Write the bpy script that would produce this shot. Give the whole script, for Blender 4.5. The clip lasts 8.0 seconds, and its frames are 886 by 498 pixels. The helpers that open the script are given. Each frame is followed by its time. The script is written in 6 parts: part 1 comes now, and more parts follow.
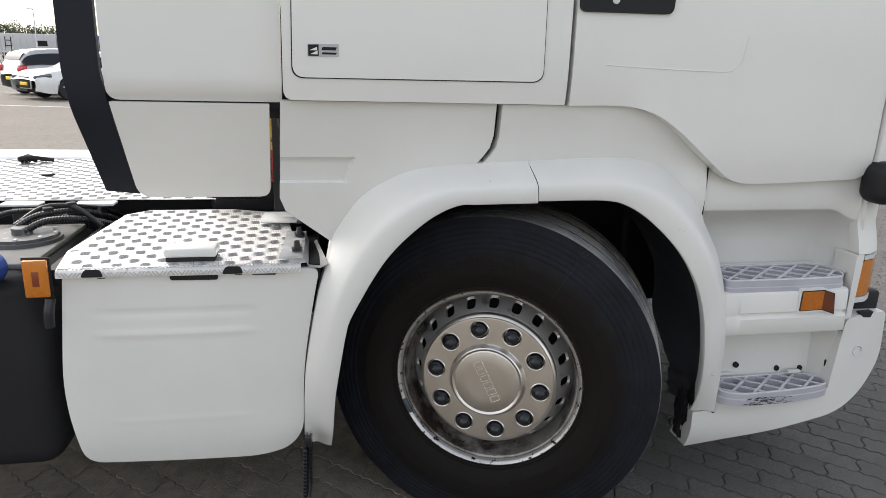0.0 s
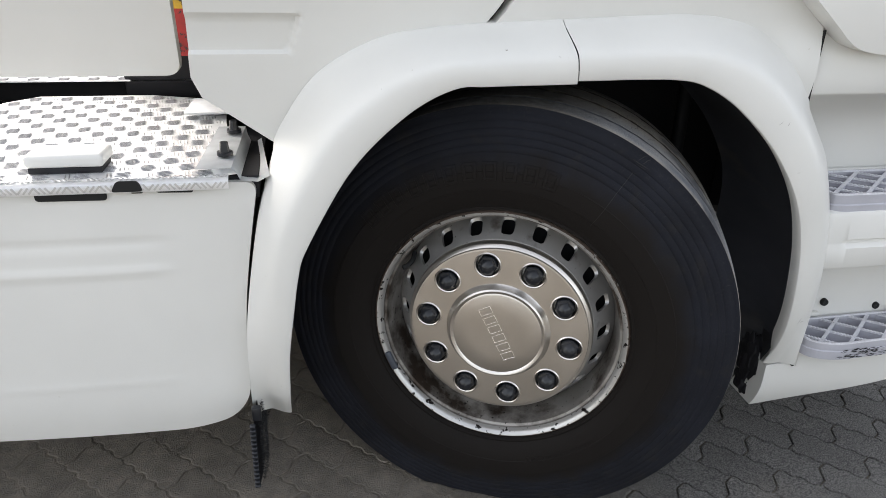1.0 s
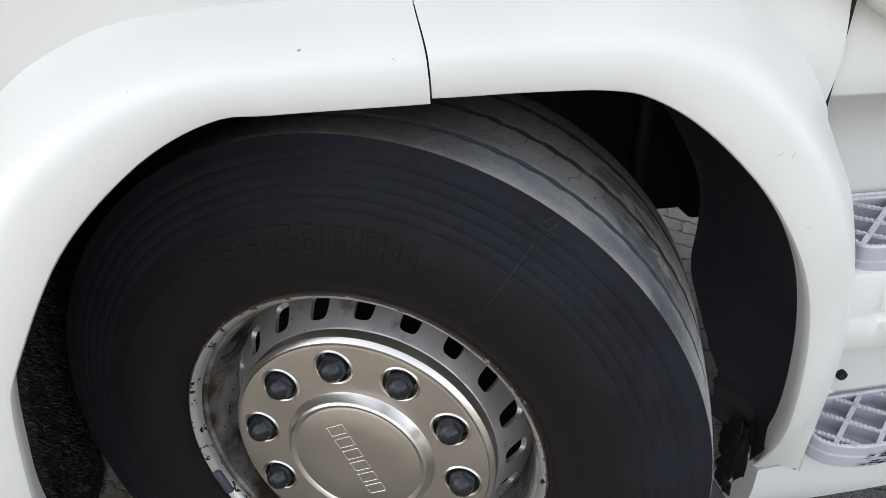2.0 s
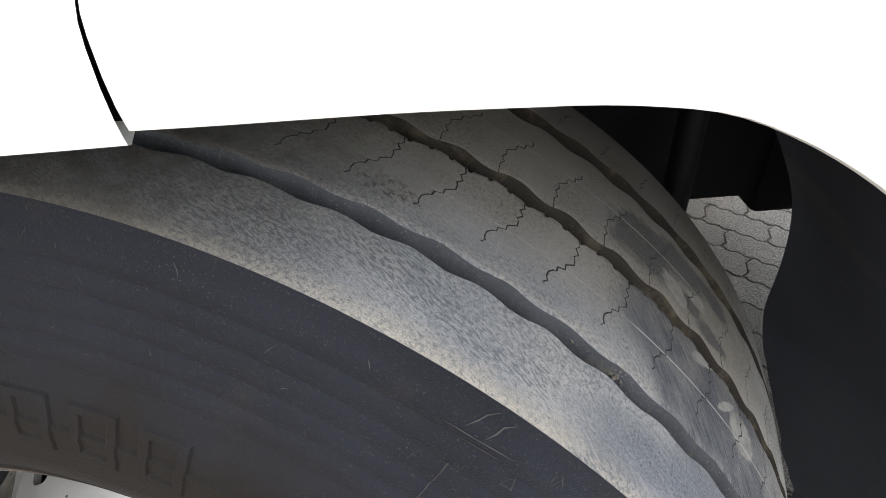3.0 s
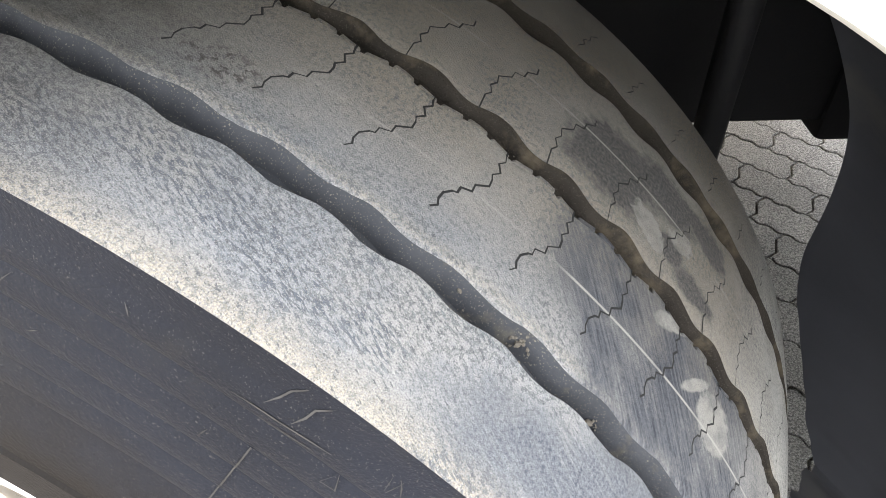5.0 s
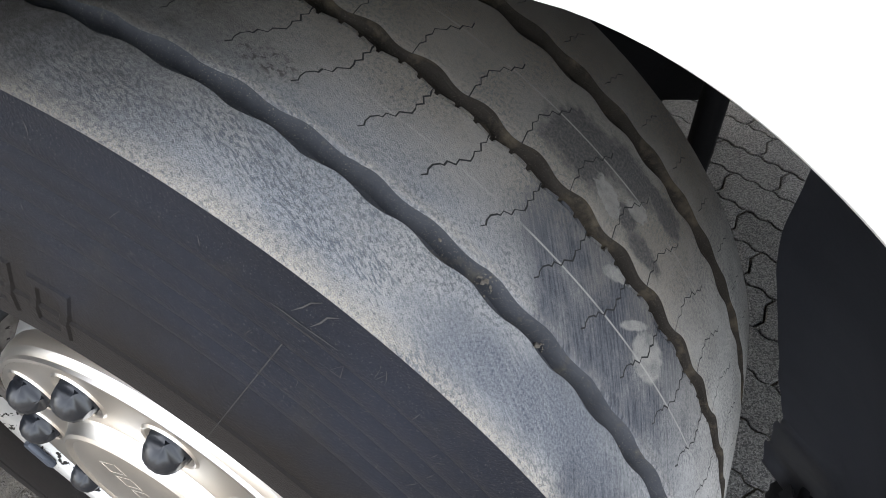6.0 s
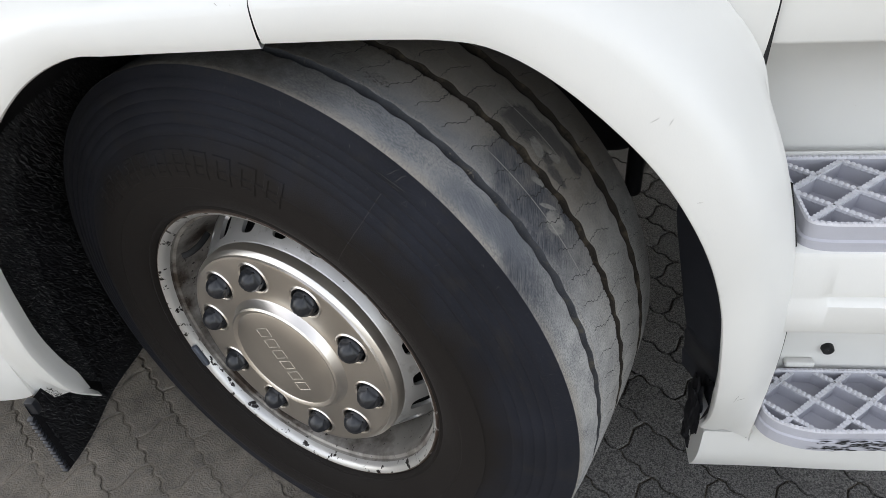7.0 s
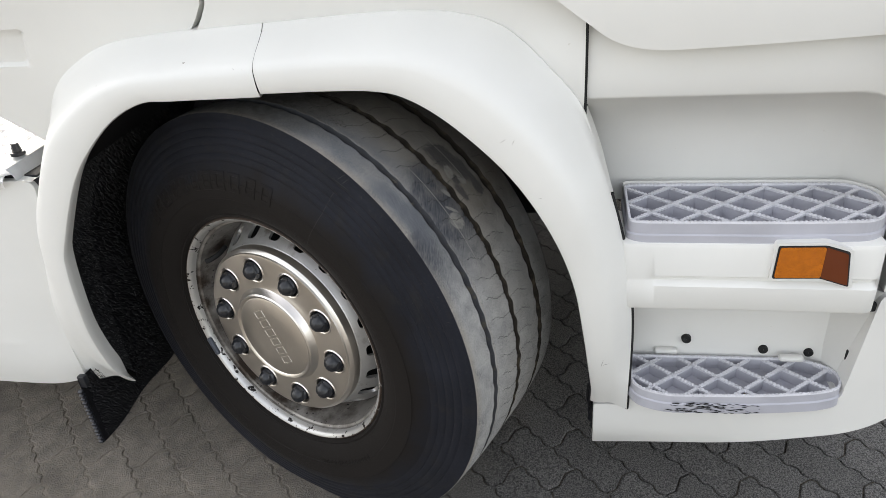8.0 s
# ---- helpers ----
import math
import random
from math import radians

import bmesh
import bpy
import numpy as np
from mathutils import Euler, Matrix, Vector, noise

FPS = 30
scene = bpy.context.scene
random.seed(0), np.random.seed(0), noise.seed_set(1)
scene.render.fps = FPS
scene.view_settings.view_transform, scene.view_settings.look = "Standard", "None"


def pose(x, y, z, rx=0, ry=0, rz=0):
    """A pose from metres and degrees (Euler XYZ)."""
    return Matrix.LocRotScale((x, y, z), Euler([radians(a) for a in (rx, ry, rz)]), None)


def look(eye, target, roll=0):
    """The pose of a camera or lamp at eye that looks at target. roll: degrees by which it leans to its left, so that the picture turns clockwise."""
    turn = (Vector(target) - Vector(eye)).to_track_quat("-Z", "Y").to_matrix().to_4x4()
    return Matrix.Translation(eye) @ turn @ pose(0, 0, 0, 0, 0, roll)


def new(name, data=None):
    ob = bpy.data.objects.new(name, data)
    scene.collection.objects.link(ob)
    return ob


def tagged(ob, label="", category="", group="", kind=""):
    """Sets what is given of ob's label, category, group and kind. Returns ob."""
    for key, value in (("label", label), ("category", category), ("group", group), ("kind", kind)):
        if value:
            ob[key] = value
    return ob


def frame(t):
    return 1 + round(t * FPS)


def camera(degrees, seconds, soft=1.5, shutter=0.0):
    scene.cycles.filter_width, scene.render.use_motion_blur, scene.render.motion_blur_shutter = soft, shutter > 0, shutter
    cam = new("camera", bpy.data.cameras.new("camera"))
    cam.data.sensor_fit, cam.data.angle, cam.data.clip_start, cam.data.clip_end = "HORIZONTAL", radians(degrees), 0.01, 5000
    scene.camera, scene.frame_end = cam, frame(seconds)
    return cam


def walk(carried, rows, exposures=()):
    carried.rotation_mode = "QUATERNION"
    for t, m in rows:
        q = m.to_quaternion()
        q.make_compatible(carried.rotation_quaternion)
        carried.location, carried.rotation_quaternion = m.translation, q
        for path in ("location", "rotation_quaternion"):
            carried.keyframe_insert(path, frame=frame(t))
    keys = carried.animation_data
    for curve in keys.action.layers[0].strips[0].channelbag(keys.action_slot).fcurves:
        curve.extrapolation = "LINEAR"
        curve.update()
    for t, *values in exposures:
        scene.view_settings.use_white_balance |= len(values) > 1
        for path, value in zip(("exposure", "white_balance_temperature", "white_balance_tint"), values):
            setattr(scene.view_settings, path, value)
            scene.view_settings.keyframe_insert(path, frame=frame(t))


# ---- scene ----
from mathutils.bvhtree import BVHTree

cam = camera(65.73, 8.0, soft=0.6)
PATH = [
    (0.0, pose(-0.5039, -1.9025, 1.4644, 74.719, -1.538, -10.108)),
    (0.5, pose(-0.4091, -1.6099, 1.4002, 68.386, -1.436, -9.723)),
    (1.0, pose(-0.3726, -1.3089, 1.3359, 65.309, -1.280, -9.885)),
    (1.5, pose(-0.2707, -1.0384, 1.3456, 62.380, -0.729, -10.004)),
    (2.0, pose(0.0024, -0.7900, 1.3110, 60.963, 0.105, -9.789)),
    (2.2, pose(0.0654, -0.6118, 1.3167, 56.227, 0.340, -10.538)),
    (3.3, pose(0.2622, -0.2490, 1.1565, 53.076, 0.008, -6.836)),
    (3.5, pose(0.3002, -0.2157, 1.1379, 52.432, -0.241, -7.231)),
    (4.0, pose(0.3204, -0.2053, 1.1227, 50.210, -0.325, -6.502)),
    (4.5, pose(0.3155, -0.2039, 1.1266, 48.412, 0.063, -3.881)),
    (4.7, pose(0.3100, -0.2097, 1.1286, 47.904, 0.528, -2.682)),
    (5.8, pose(0.3208, -0.2531, 1.1803, 43.701, 1.390, 2.002)),
    (6.0, pose(0.3399, -0.2862, 1.1987, 43.622, 1.586, 2.851)),
    (6.5, pose(0.3681, -0.5136, 1.2955, 44.517, 2.786, 4.451)),
    (7.0, pose(0.4127, -0.7510, 1.3812, 50.377, 3.946, 5.686)),
    (7.5, pose(0.5379, -0.9361, 1.3888, 55.408, 4.219, 6.849)),
    (8.0, pose(0.6538, -1.1678, 1.4365, 59.686, 4.465, 8.947)),
]
EXPOSURES = [(0.0, 1.28, 6800, 10), (1.0, 1.62, 6800, 10), (2.0, 1.90, 6750, 10), (2.7, 2.5, 6950, 10), (3.3, 3.32, 7250, 10), (4.7, 3.88, 7300, 10), (5.8, 3.2, 6750, 10), (6.1, 2.8, 6650, 10), (6.5, 2.15, 6750, 10), (7.0, 1.98, 6850, 10), (8.0, 1.88, 7000, 10)]
walk(cam, PATH, EXPOSURES)

# ---- world, sun ----
SUN_EL, SUN_AZ = 42.0, -50.0      # degrees above the horizon; degrees from +y towards +x
world = bpy.data.worlds.new("sky")
scene.world = world
world.use_nodes = True
wn = world.node_tree
sky = wn.nodes.new("ShaderNodeTexSky")
sky.sky_type = "NISHITA"
sky.sun_disc = False
sky.sun_elevation, sky.sun_rotation = radians(SUN_EL), radians(SUN_AZ)
sky.air_density, sky.dust_density, sky.ozone_density = 1.0, 3.0, 1.0
haze = wn.nodes.new("ShaderNodeHueSaturation")      # thin high cloud: a paler sky
haze.inputs["Saturation"].default_value = 0.40
wn.links.new(sky.outputs[0], haze.inputs["Color"])
wn.links.new(haze.outputs[0], wn.nodes["Background"].inputs[0])
wn.nodes["Background"].inputs[1].default_value = 0.156
sun = new("sun", bpy.data.lights.new("sun", "SUN"))
sun.data.energy, sun.data.angle, sun.data.color = 0.6, radians(24), (1.0, 0.95, 0.88)
sd = Vector((math.sin(radians(SUN_AZ)) * math.cos(radians(SUN_EL)), math.cos(radians(SUN_AZ)) * math.cos(radians(SUN_EL)), math.sin(radians(SUN_EL))))
sun.matrix_world = look(sd * 30, (0, 0, 0))


# ---- materials ----
def material(name, base, rough=0.5, metal=0.0, spots=None, spot_scale=40.0, spot_at=0.62, soft_at=0.08, tone=0.06, tone_scale=6.0,
             bump=0.0, bump_scale=200.0, coat=0.0, stretch=(1, 1, 1), rough_var=0.08, spec=0.5, specks=None, speck_scale=700.0, speck_at=0.68):
    """A surface with slow tone changes, grain, optional flecks of another colour, and fine relief."""
    m = bpy.data.materials.new(name)
    m.use_nodes = True
    n, l = m.node_tree.nodes, m.node_tree.links
    b = n["Principled BSDF"]
    co = n.new("ShaderNodeTexCoord")
    mp = n.new("ShaderNodeMapping")
    mp.inputs["Scale"].default_value = stretch
    l.new(co.outputs["Object"], mp.inputs[0])
    big = n.new("ShaderNodeTexNoise")
    big.inputs["Scale"].default_value, big.inputs["Detail"].default_value = tone_scale, 5
    l.new(mp.outputs[0], big.inputs[0])
    hsv = n.new("ShaderNodeHueSaturation")
    hsv.inputs["Color"].default_value = (*base, 1)
    mr = n.new("ShaderNodeMapRange")
    mr.inputs["From Min"].default_value, mr.inputs["From Max"].default_value = 0.3, 0.7
    mr.inputs["To Min"].default_value, mr.inputs["To Max"].default_value = 1 - tone, 1 + tone
    l.new(big.outputs["Fac"], mr.inputs[0])
    l.new(mr.outputs[0], hsv.inputs["Value"])
    col = hsv.outputs[0]
    if spots:
        sp = n.new("ShaderNodeTexNoise")
        sp.inputs["Scale"].default_value, sp.inputs["Detail"].default_value, sp.inputs["Roughness"].default_value = spot_scale, 6, 0.6
        l.new(mp.outputs[0], sp.inputs[0])
        sr = n.new("ShaderNodeMapRange")
        sr.inputs["From Min"].default_value, sr.inputs["From Max"].default_value = spot_at, spot_at + soft_at
        l.new(sp.outputs["Fac"], sr.inputs[0])
        mx = n.new("ShaderNodeMix")
        mx.data_type = "RGBA"
        l.new(sr.outputs[0], mx.inputs["Factor"])
        l.new(col, mx.inputs["A"])
        mx.inputs["B"].default_value = (*spots, 1)
        col = mx.outputs["Result"]
    if specks:
        kn = n.new("ShaderNodeTexNoise")
        kn.inputs["Scale"].default_value, kn.inputs["Detail"].default_value = speck_scale, 2
        l.new(mp.outputs[0], kn.inputs[0])
        kr = n.new("ShaderNodeMapRange")
        kr.inputs["From Min"].default_value, kr.inputs["From Max"].default_value = speck_at, speck_at + 0.04
        l.new(kn.outputs["Fac"], kr.inputs[0])
        mx = n.new("ShaderNodeMix")
        mx.data_type = "RGBA"
        l.new(kr.outputs[0], mx.inputs["Factor"])
        l.new(col, mx.inputs["A"])
        mx.inputs["B"].default_value = (*specks, 1)
        col = mx.outputs["Result"]
    l.new(col, b.inputs["Base Color"])
    rr = n.new("ShaderNodeMapRange")
    rr.inputs["To Min"].default_value, rr.inputs["To Max"].default_value = max(rough - rough_var, 0.03), min(rough + rough_var, 1)
    l.new(big.outputs["Fac"], rr.inputs[0])
    l.new(rr.outputs[0], b.inputs["Roughness"])
    b.inputs["Metallic"].default_value = metal
    b.inputs["Coat Weight"].default_value = coat
    b.inputs["Coat Roughness"].default_value = 0.08
    b.inputs["Specular IOR Level"].default_value = spec
    if bump:
        fine = n.new("ShaderNodeTexNoise")
        fine.inputs["Scale"].default_value, fine.inputs["Detail"].default_value = bump_scale, 4
        l.new(mp.outputs[0], fine.inputs[0])
        bu = n.new("ShaderNodeBump")
        bu.inputs["Strength"].default_value, bu.inputs["Distance"].default_value = bump, 0.002
        l.new(fine.outputs["Fac"], bu.inputs["Height"])
        l.new(bu.outputs[0], b.inputs["Normal"])
    return m


WHITE = material("white_paint", (0.745, 0.74, 0.71), 0.32, tone=0.025, tone_scale=3, coat=0.35, spots=(0.55, 0.52, 0.45), spot_scale=90, spot_at=0.74, bump=0.03, bump_scale=60)
WHITE_PLASTIC = material("white_moulded_plastic", (0.71, 0.705, 0.675), 0.38, tone=0.03, tone_scale=4, spots=(0.5, 0.47, 0.4), spot_scale=60, spot_at=0.72, bump=0.06, bump_scale=400)
RUBBER = material("sidewall_rubber", (0.0094, 0.0106, 0.0152), 0.66, tone=0.3, tone_scale=7, spots=(0.018, 0.017, 0.0165), spot_scale=16, spot_at=0.55, soft_at=0.25, bump=0.4, bump_scale=600, spec=0.13, specks=(0.045, 0.043, 0.042), speck_scale=1100, speck_at=0.645)


def sidewall_material():
    """Blue-black rubber whose inner half has bloomed brown, with a film of fine dust."""
    m = RUBBER.copy()
    m.name = "bloomed_sidewall_rubber"
    n, l = m.node_tree.nodes, m.node_tree.links
    b = n["Principled BSDF"]
    co, cut, size = n.new("ShaderNodeTexCoord"), n.new("ShaderNodeVectorMath"), n.new("ShaderNodeVectorMath")
    cut.operation, size.operation = "MULTIPLY", "LENGTH"
    cut.inputs[1].default_value = (1, 0, 1)
    l.new(co.outputs["Object"], cut.inputs[0])
    l.new(cut.outputs[0], size.inputs[0])
    blot = n.new("ShaderNodeTexNoise")
    blot.inputs["Scale"].default_value, blot.inputs["Detail"].default_value, blot.inputs["Roughness"].default_value = 11, 6, 0.6
    l.new(co.outputs["Object"], blot.inputs[0])
    shift = n.new("ShaderNodeMath")
    shift.operation = "MULTIPLY_ADD"
    shift.inputs[1].default_value = 0.10
    l.new(blot.outputs["Fac"], shift.inputs[0])
    l.new(size.outputs["Value"], shift.inputs[2])
    fade = n.new("ShaderNodeMapRange")
    fade.inputs["From Min"].default_value, fade.inputs["From Max"].default_value = 0.492, 0.445
    l.new(shift.outputs[0], fade.inputs[0])
    old = b.inputs["Base Color"].links[0].from_socket
    mx = n.new("ShaderNodeMix")
    mx.data_type = "RGBA"
    l.new(fade.outputs[0], mx.inputs["Factor"])
    l.new(old, mx.inputs["A"])
    mx.inputs["B"].default_value = (0.0090, 0.0074, 0.0065, 1)
    l.new(mx.outputs["Result"], b.inputs["Base Color"])
    b.inputs["Sheen Weight"].default_value, b.inputs["Sheen Roughness"].default_value = 0.045, 0.5
    b.inputs["Sheen Tint"].default_value = (0.60, 0.56, 0.55, 1)
    return m


SIDEWALL = sidewall_material()


def tread_material():
    """Worn tread: pale dust, brown film on the inner ribs, sand on the shoulder, dark flecks and a rubbed patch with scratches."""
    m = bpy.data.materials.new("dusty_tread_rubber")
    m.use_nodes = True
    n, l = m.node_tree.nodes, m.node_tree.links
    b = n["Principled BSDF"]
    co = n.new("ShaderNodeTexCoord")
    sep = n.new("ShaderNodeSeparateXYZ")
    l.new(co.outputs["Object"], sep.inputs[0])

    def calc(op, a, c):
        x = n.new("ShaderNodeMath")
        x.operation = op
        for k, v in ((0, a), (1, c)):
            if isinstance(v, (int, float)):
                x.inputs[k].default_value = v
            else:
                l.new(v, x.inputs[k])
        return x.outputs[0]

    def mul(*v):
        r = v[0]
        for k in v[1:]:
            r = calc("MULTIPLY", r, k)
        return r

    # flat map of the crown: length round the tyre, width across it
    run, across = mul(calc("ARCTAN2", sep.outputs["Z"], sep.outputs["X"]), 0.531), sep.outputs["Y"]
    flat = n.new("ShaderNodeCombineXYZ")
    l.new(run, flat.inputs[0])
    l.new(across, flat.inputs[1])

    def noise_of(scale, detail=5, rough=0.55, stretch=(1, 1, 1), turn=0.0):
        mp = n.new("ShaderNodeMapping")
        mp.vector_type = "TEXTURE"
        mp.inputs["Rotation"].default_value = (0, 0, radians(turn))
        mp.inputs["Scale"].default_value = stretch
        l.new(flat.outputs[0], mp.inputs[0])
        t = n.new("ShaderNodeTexNoise")
        t.inputs["Scale"].default_value, t.inputs["Detail"].default_value, t.inputs["Roughness"].default_value = scale, detail, rough
        l.new(mp.outputs[0], t.inputs[0])
        return t.outputs["Fac"]

    def ramp(x, lo, hi, a=0.0, c=1.0):
        r = n.new("ShaderNodeMapRange")
        for k, v in (("From Min", lo), ("From Max", hi), ("To Min", a), ("To Max", c)):
            r.inputs[k].default_value = v
        l.new(x, r.inputs[0])
        return r.outputs[0]

    def mix(f, a, c):
        x = n.new("ShaderNodeMix")
        x.data_type = "RGBA"
        l.new(f, x.inputs["Factor"])
        for k, v in (("A", a), ("B", c)):
            if isinstance(v, tuple):
                x.inputs[k].default_value = (*v, 1)
            else:
                l.new(v, x.inputs[k])
        return x.outputs["Result"]

    wobble = calc("SUBTRACT", calc("ADD", mul(noise_of(45, 7, 0.66), 0.65), mul(noise_of(190, 5, 0.7), 0.35)), 0.5)
    drift = calc("SUBTRACT", noise_of(21, 6, 0.6), 0.5)

    def patch(deg, y, half_run, half_y, turn=0.0, soft=0.12, ragged=1.6):
        """A ragged oval on the crown, centred at that angle and width."""
        u, v = calc("SUBTRACT", run, 0.531 * radians(deg)), calc("SUBTRACT", across, y)
        c, k = math.cos(radians(turn)), math.sin(radians(turn))
        uu = mul(calc("ADD", mul(u, c), mul(v, k)), 1 / half_run)
        vv = mul(calc("SUBTRACT", mul(v, c), mul(u, k)), 1 / half_y)
        d = calc("ADD", calc("POWER", calc("ADD", mul(uu, uu), mul(vv, vv)), 0.5), mul(wobble, ragged))
        return ramp(d, 1 + soft, 1 - soft)

    def most(*v):
        r = v[0]
        for k in v[1:]:
            r = calc("MAXIMUM", r, k)
        return r

    # pale dust, cooler where it is thin
    dust = mix(ramp(noise_of(15, 8, 0.70), 0.40, 0.62), (0.315, 0.32, 0.325), (0.225, 0.24, 0.262))
    dust = mix(mul(ramp(noise_of(10, 9, 0.72), 0.46, 0.60), 0.7), dust, (0.365, 0.352, 0.328))
    # paler towards the lower front of the tyre
    lower_pale = mul(ramp(calc("ADD", run, mul(drift, 0.12)), 0.47, 0.30), ramp(noise_of(24, 7, 0.7), 0.36, 0.60, 0.45, 1.0))
    dust = mix(lower_pale, dust, (0.56, 0.552, 0.53))
    # arch shade painted dark on the upper tread, stronger past the outer rib
    arch_shade = mul(ramp(calc("ADD", run, mul(drift, 0.10)), 0.61, 0.76), ramp(across, 0.02, 0.10, 0.75, 0.95))
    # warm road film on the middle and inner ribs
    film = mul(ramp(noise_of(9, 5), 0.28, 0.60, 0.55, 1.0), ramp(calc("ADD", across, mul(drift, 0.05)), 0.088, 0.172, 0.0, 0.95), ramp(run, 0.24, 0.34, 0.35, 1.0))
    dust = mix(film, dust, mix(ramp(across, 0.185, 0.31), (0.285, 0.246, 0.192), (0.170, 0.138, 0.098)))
    # sand lying along the outer shoulder and along the groove's lips
    grain = ramp(noise_of(1100, 3, 0.6), 0.40, 0.56)
    sand = mul(ramp(calc("ADD", across, mul(wobble, 0.018)), 0.043, 0.027), ramp(grain, 0.0, 1.0, 0.35, 1.0))
    dust = mix(sand, dust, (0.40, 0.355, 0.285))
    for lip in (0.1035, 0.2005):
        near = ramp(calc("ABSOLUTE", calc("SUBTRACT", calc("ADD", across, mul(wobble, 0.008)), lip), 0.0), 0.0055, 0.001)
        dust = mix(mul(near, grain, 0.55), dust, (0.40, 0.35, 0.275))
    # flecks of bare rubber in swarms, all dragged one way
    swarm = most(patch(67, 0.065, 0.055, 0.020, 5, 0.5), patch(61.5, 0.052, 0.040, 0.013, 8, 0.5), patch(57.5, 0.052, 0.018, 0.012, 0, 0.5), patch(77, 0.055, 0.060, 0.022, 0, 0.5),
                 mul(ramp(noise_of(17, 4), 0.50, 0.64), 0.8))
    fleck = ramp(noise_of(470, 4, 0.55, (2.5, 0.8, 1.0), 23.0), 0.495, 0.56)
    where = ramp(across, 0.150, 0.088, 0.12, 1.0)
    dust = mix(mul(swarm, fleck, where, 0.88), dust, (0.100, 0.116, 0.138))
    stray = ramp(noise_of(520, 4, 0.55, (2.0, 0.8, 1.0), 28.0), 0.57, 0.66)
    dust = mix(mul(stray, ramp(across, 0.19, 0.10, 0.35, 0.8)), dust, (0.095, 0.10, 0.11))
    tiny = ramp(noise_of(1300, 4, 0.7), 0.50, 0.58)
    dust = mix(mul(tiny, ramp(noise_of(35, 4), 0.35, 0.65, 0.35, 0.75)), dust, (0.115, 0.115, 0.115))
    coarse = ramp(noise_of(360, 5, 0.75), 0.49, 0.56)
    dust = mix(mul(coarse, ramp(noise_of(18, 4), 0.40, 0.60, 0.25, 0.70)), dust, (0.090, 0.096, 0.106))
    bright = ramp(noise_of(1500, 3, 0.7), 0.55, 0.62)
    dust = mix(mul(bright, 0.5), dust, (0.50, 0.485, 0.45))
    pits = mul(patch(69.8, 0.124, 0.020, 0.010, 0, 0.3), ramp(noise_of(260, 5, 0.7), 0.50, 0.58))
    dust = mix(mul(pits, 0.8), dust, (0.06, 0.055, 0.05))
    # rubbed rubber, bluish and scratched along one way
    drag = ramp(noise_of(260, 4, 0.62, (7.0, 0.5, 1.0), 50.0), 0.34, 0.62)
    mottle = ramp(noise_of(620, 4, 0.66), 0.36, 0.64)
    bare = mix(mul(mottle, 0.35), mix(drag, (0.080, 0.086, 0.100), (0.030, 0.034, 0.046)), (0.15, 0.155, 0.17))
    rub = mul(ramp(calc("ADD", mul(run, 1.0), mul(wobble, 0.035)), 0.486, 0.462), ramp(calc("ADD", run, mul(drift, 0.10)), 0.20, 0.34), ramp(calc("ADD", across, calc("ADD", mul(wobble, 0.05), mul(calc("SUBTRACT", run, 0.47), -1.1))), 0.122, 0.150))
    rub = mul(rub, ramp(across, 0.192, 0.188))
    thin = ramp(noise_of(30, 5, 0.6), 0.34, 0.56, 0.6, 1.0)
    dust = mix(mul(rub, calc("ADD", mul(drag, 0.25), 0.75), thin), dust, bare)
    fringe = mul(patch(51.0, 0.157, 0.016, 0.026, 0, 0.5), drag)
    dust = mix(mul(fringe, 0.8), dust, (0.11, 0.112, 0.118))
    smear = mul(patch(45.0, 0.060, 0.074, 0.022, -7, 0.40), ramp(noise_of(210, 5, 0.66, (8.0, 0.6, 1.0), 24.0), 0.28, 0.52, 0.35, 1.0))
    dust = mix(smear, dust, mix(mul(mottle, 0.8), (0.085, 0.094, 0.112), (0.24, 0.247, 0.262)))
    dark = most(patch(50.2, 0.240, 0.034, 0.030, -6, 0.15, 2.4), patch(45.5, 0.262, 0.034, 0.018, -4, 0.2, 2.6), patch(44.3, 0.224, 0.012, 0.010, 0, 0.15, 2.4), patch(41.0, 0.268, 0.026, 0.013, 0, 0.2, 3.0), patch(41.5, 0.216, 0.020, 0.009, 0, 0.25, 3.0))
    dust = mix(mul(dark, ramp(noise_of(500, 4, 0.64), 0.34, 0.60, 0.45, 1.0), 0.92), dust, (0.060, 0.060, 0.062))
    # wet-dried pale scuffs: an oval, a wedge beside the middle groove, and islands on the next rib
    pale = most(patch(37.2, 0.154, 0.016, 0.019, 60, 0.08, 1.3), patch(42.4, 0.181, 0.019, 0.0058, -32, 0.10, 1.3), patch(39.6, 0.161, 0.016, 0.0035, -42, 0.15, 1.6), patch(46.5, 0.224, 0.018, 0.009, 30, 0.10, 3.0), patch(43.4, 0.240, 0.012, 0.007, -20, 0.12, 3.0))
    dust = mix(mul(pale, ramp(noise_of(75, 6, 0.7), 0.38, 0.55, 0.35, 0.95)), dust, (0.335, 0.322, 0.292))
    dust = mix(mul(tiny, pale, 0.45), dust, (0.16, 0.16, 0.155))
    # pale thin mould lines along the middle of two ribs
    for y in (0.1440, 0.2482):
        off = calc("ABSOLUTE", calc("SUBTRACT", across, y), 0.0)
        dust = mix(mul(ramp(off, 0.0011, 0.0004), calc("ADD", mul(most(rub, dark), 0.55), ramp(noise_of(34, 3), 0.38, 0.58, 0.05, 0.4))), dust, (0.40, 0.385, 0.35))
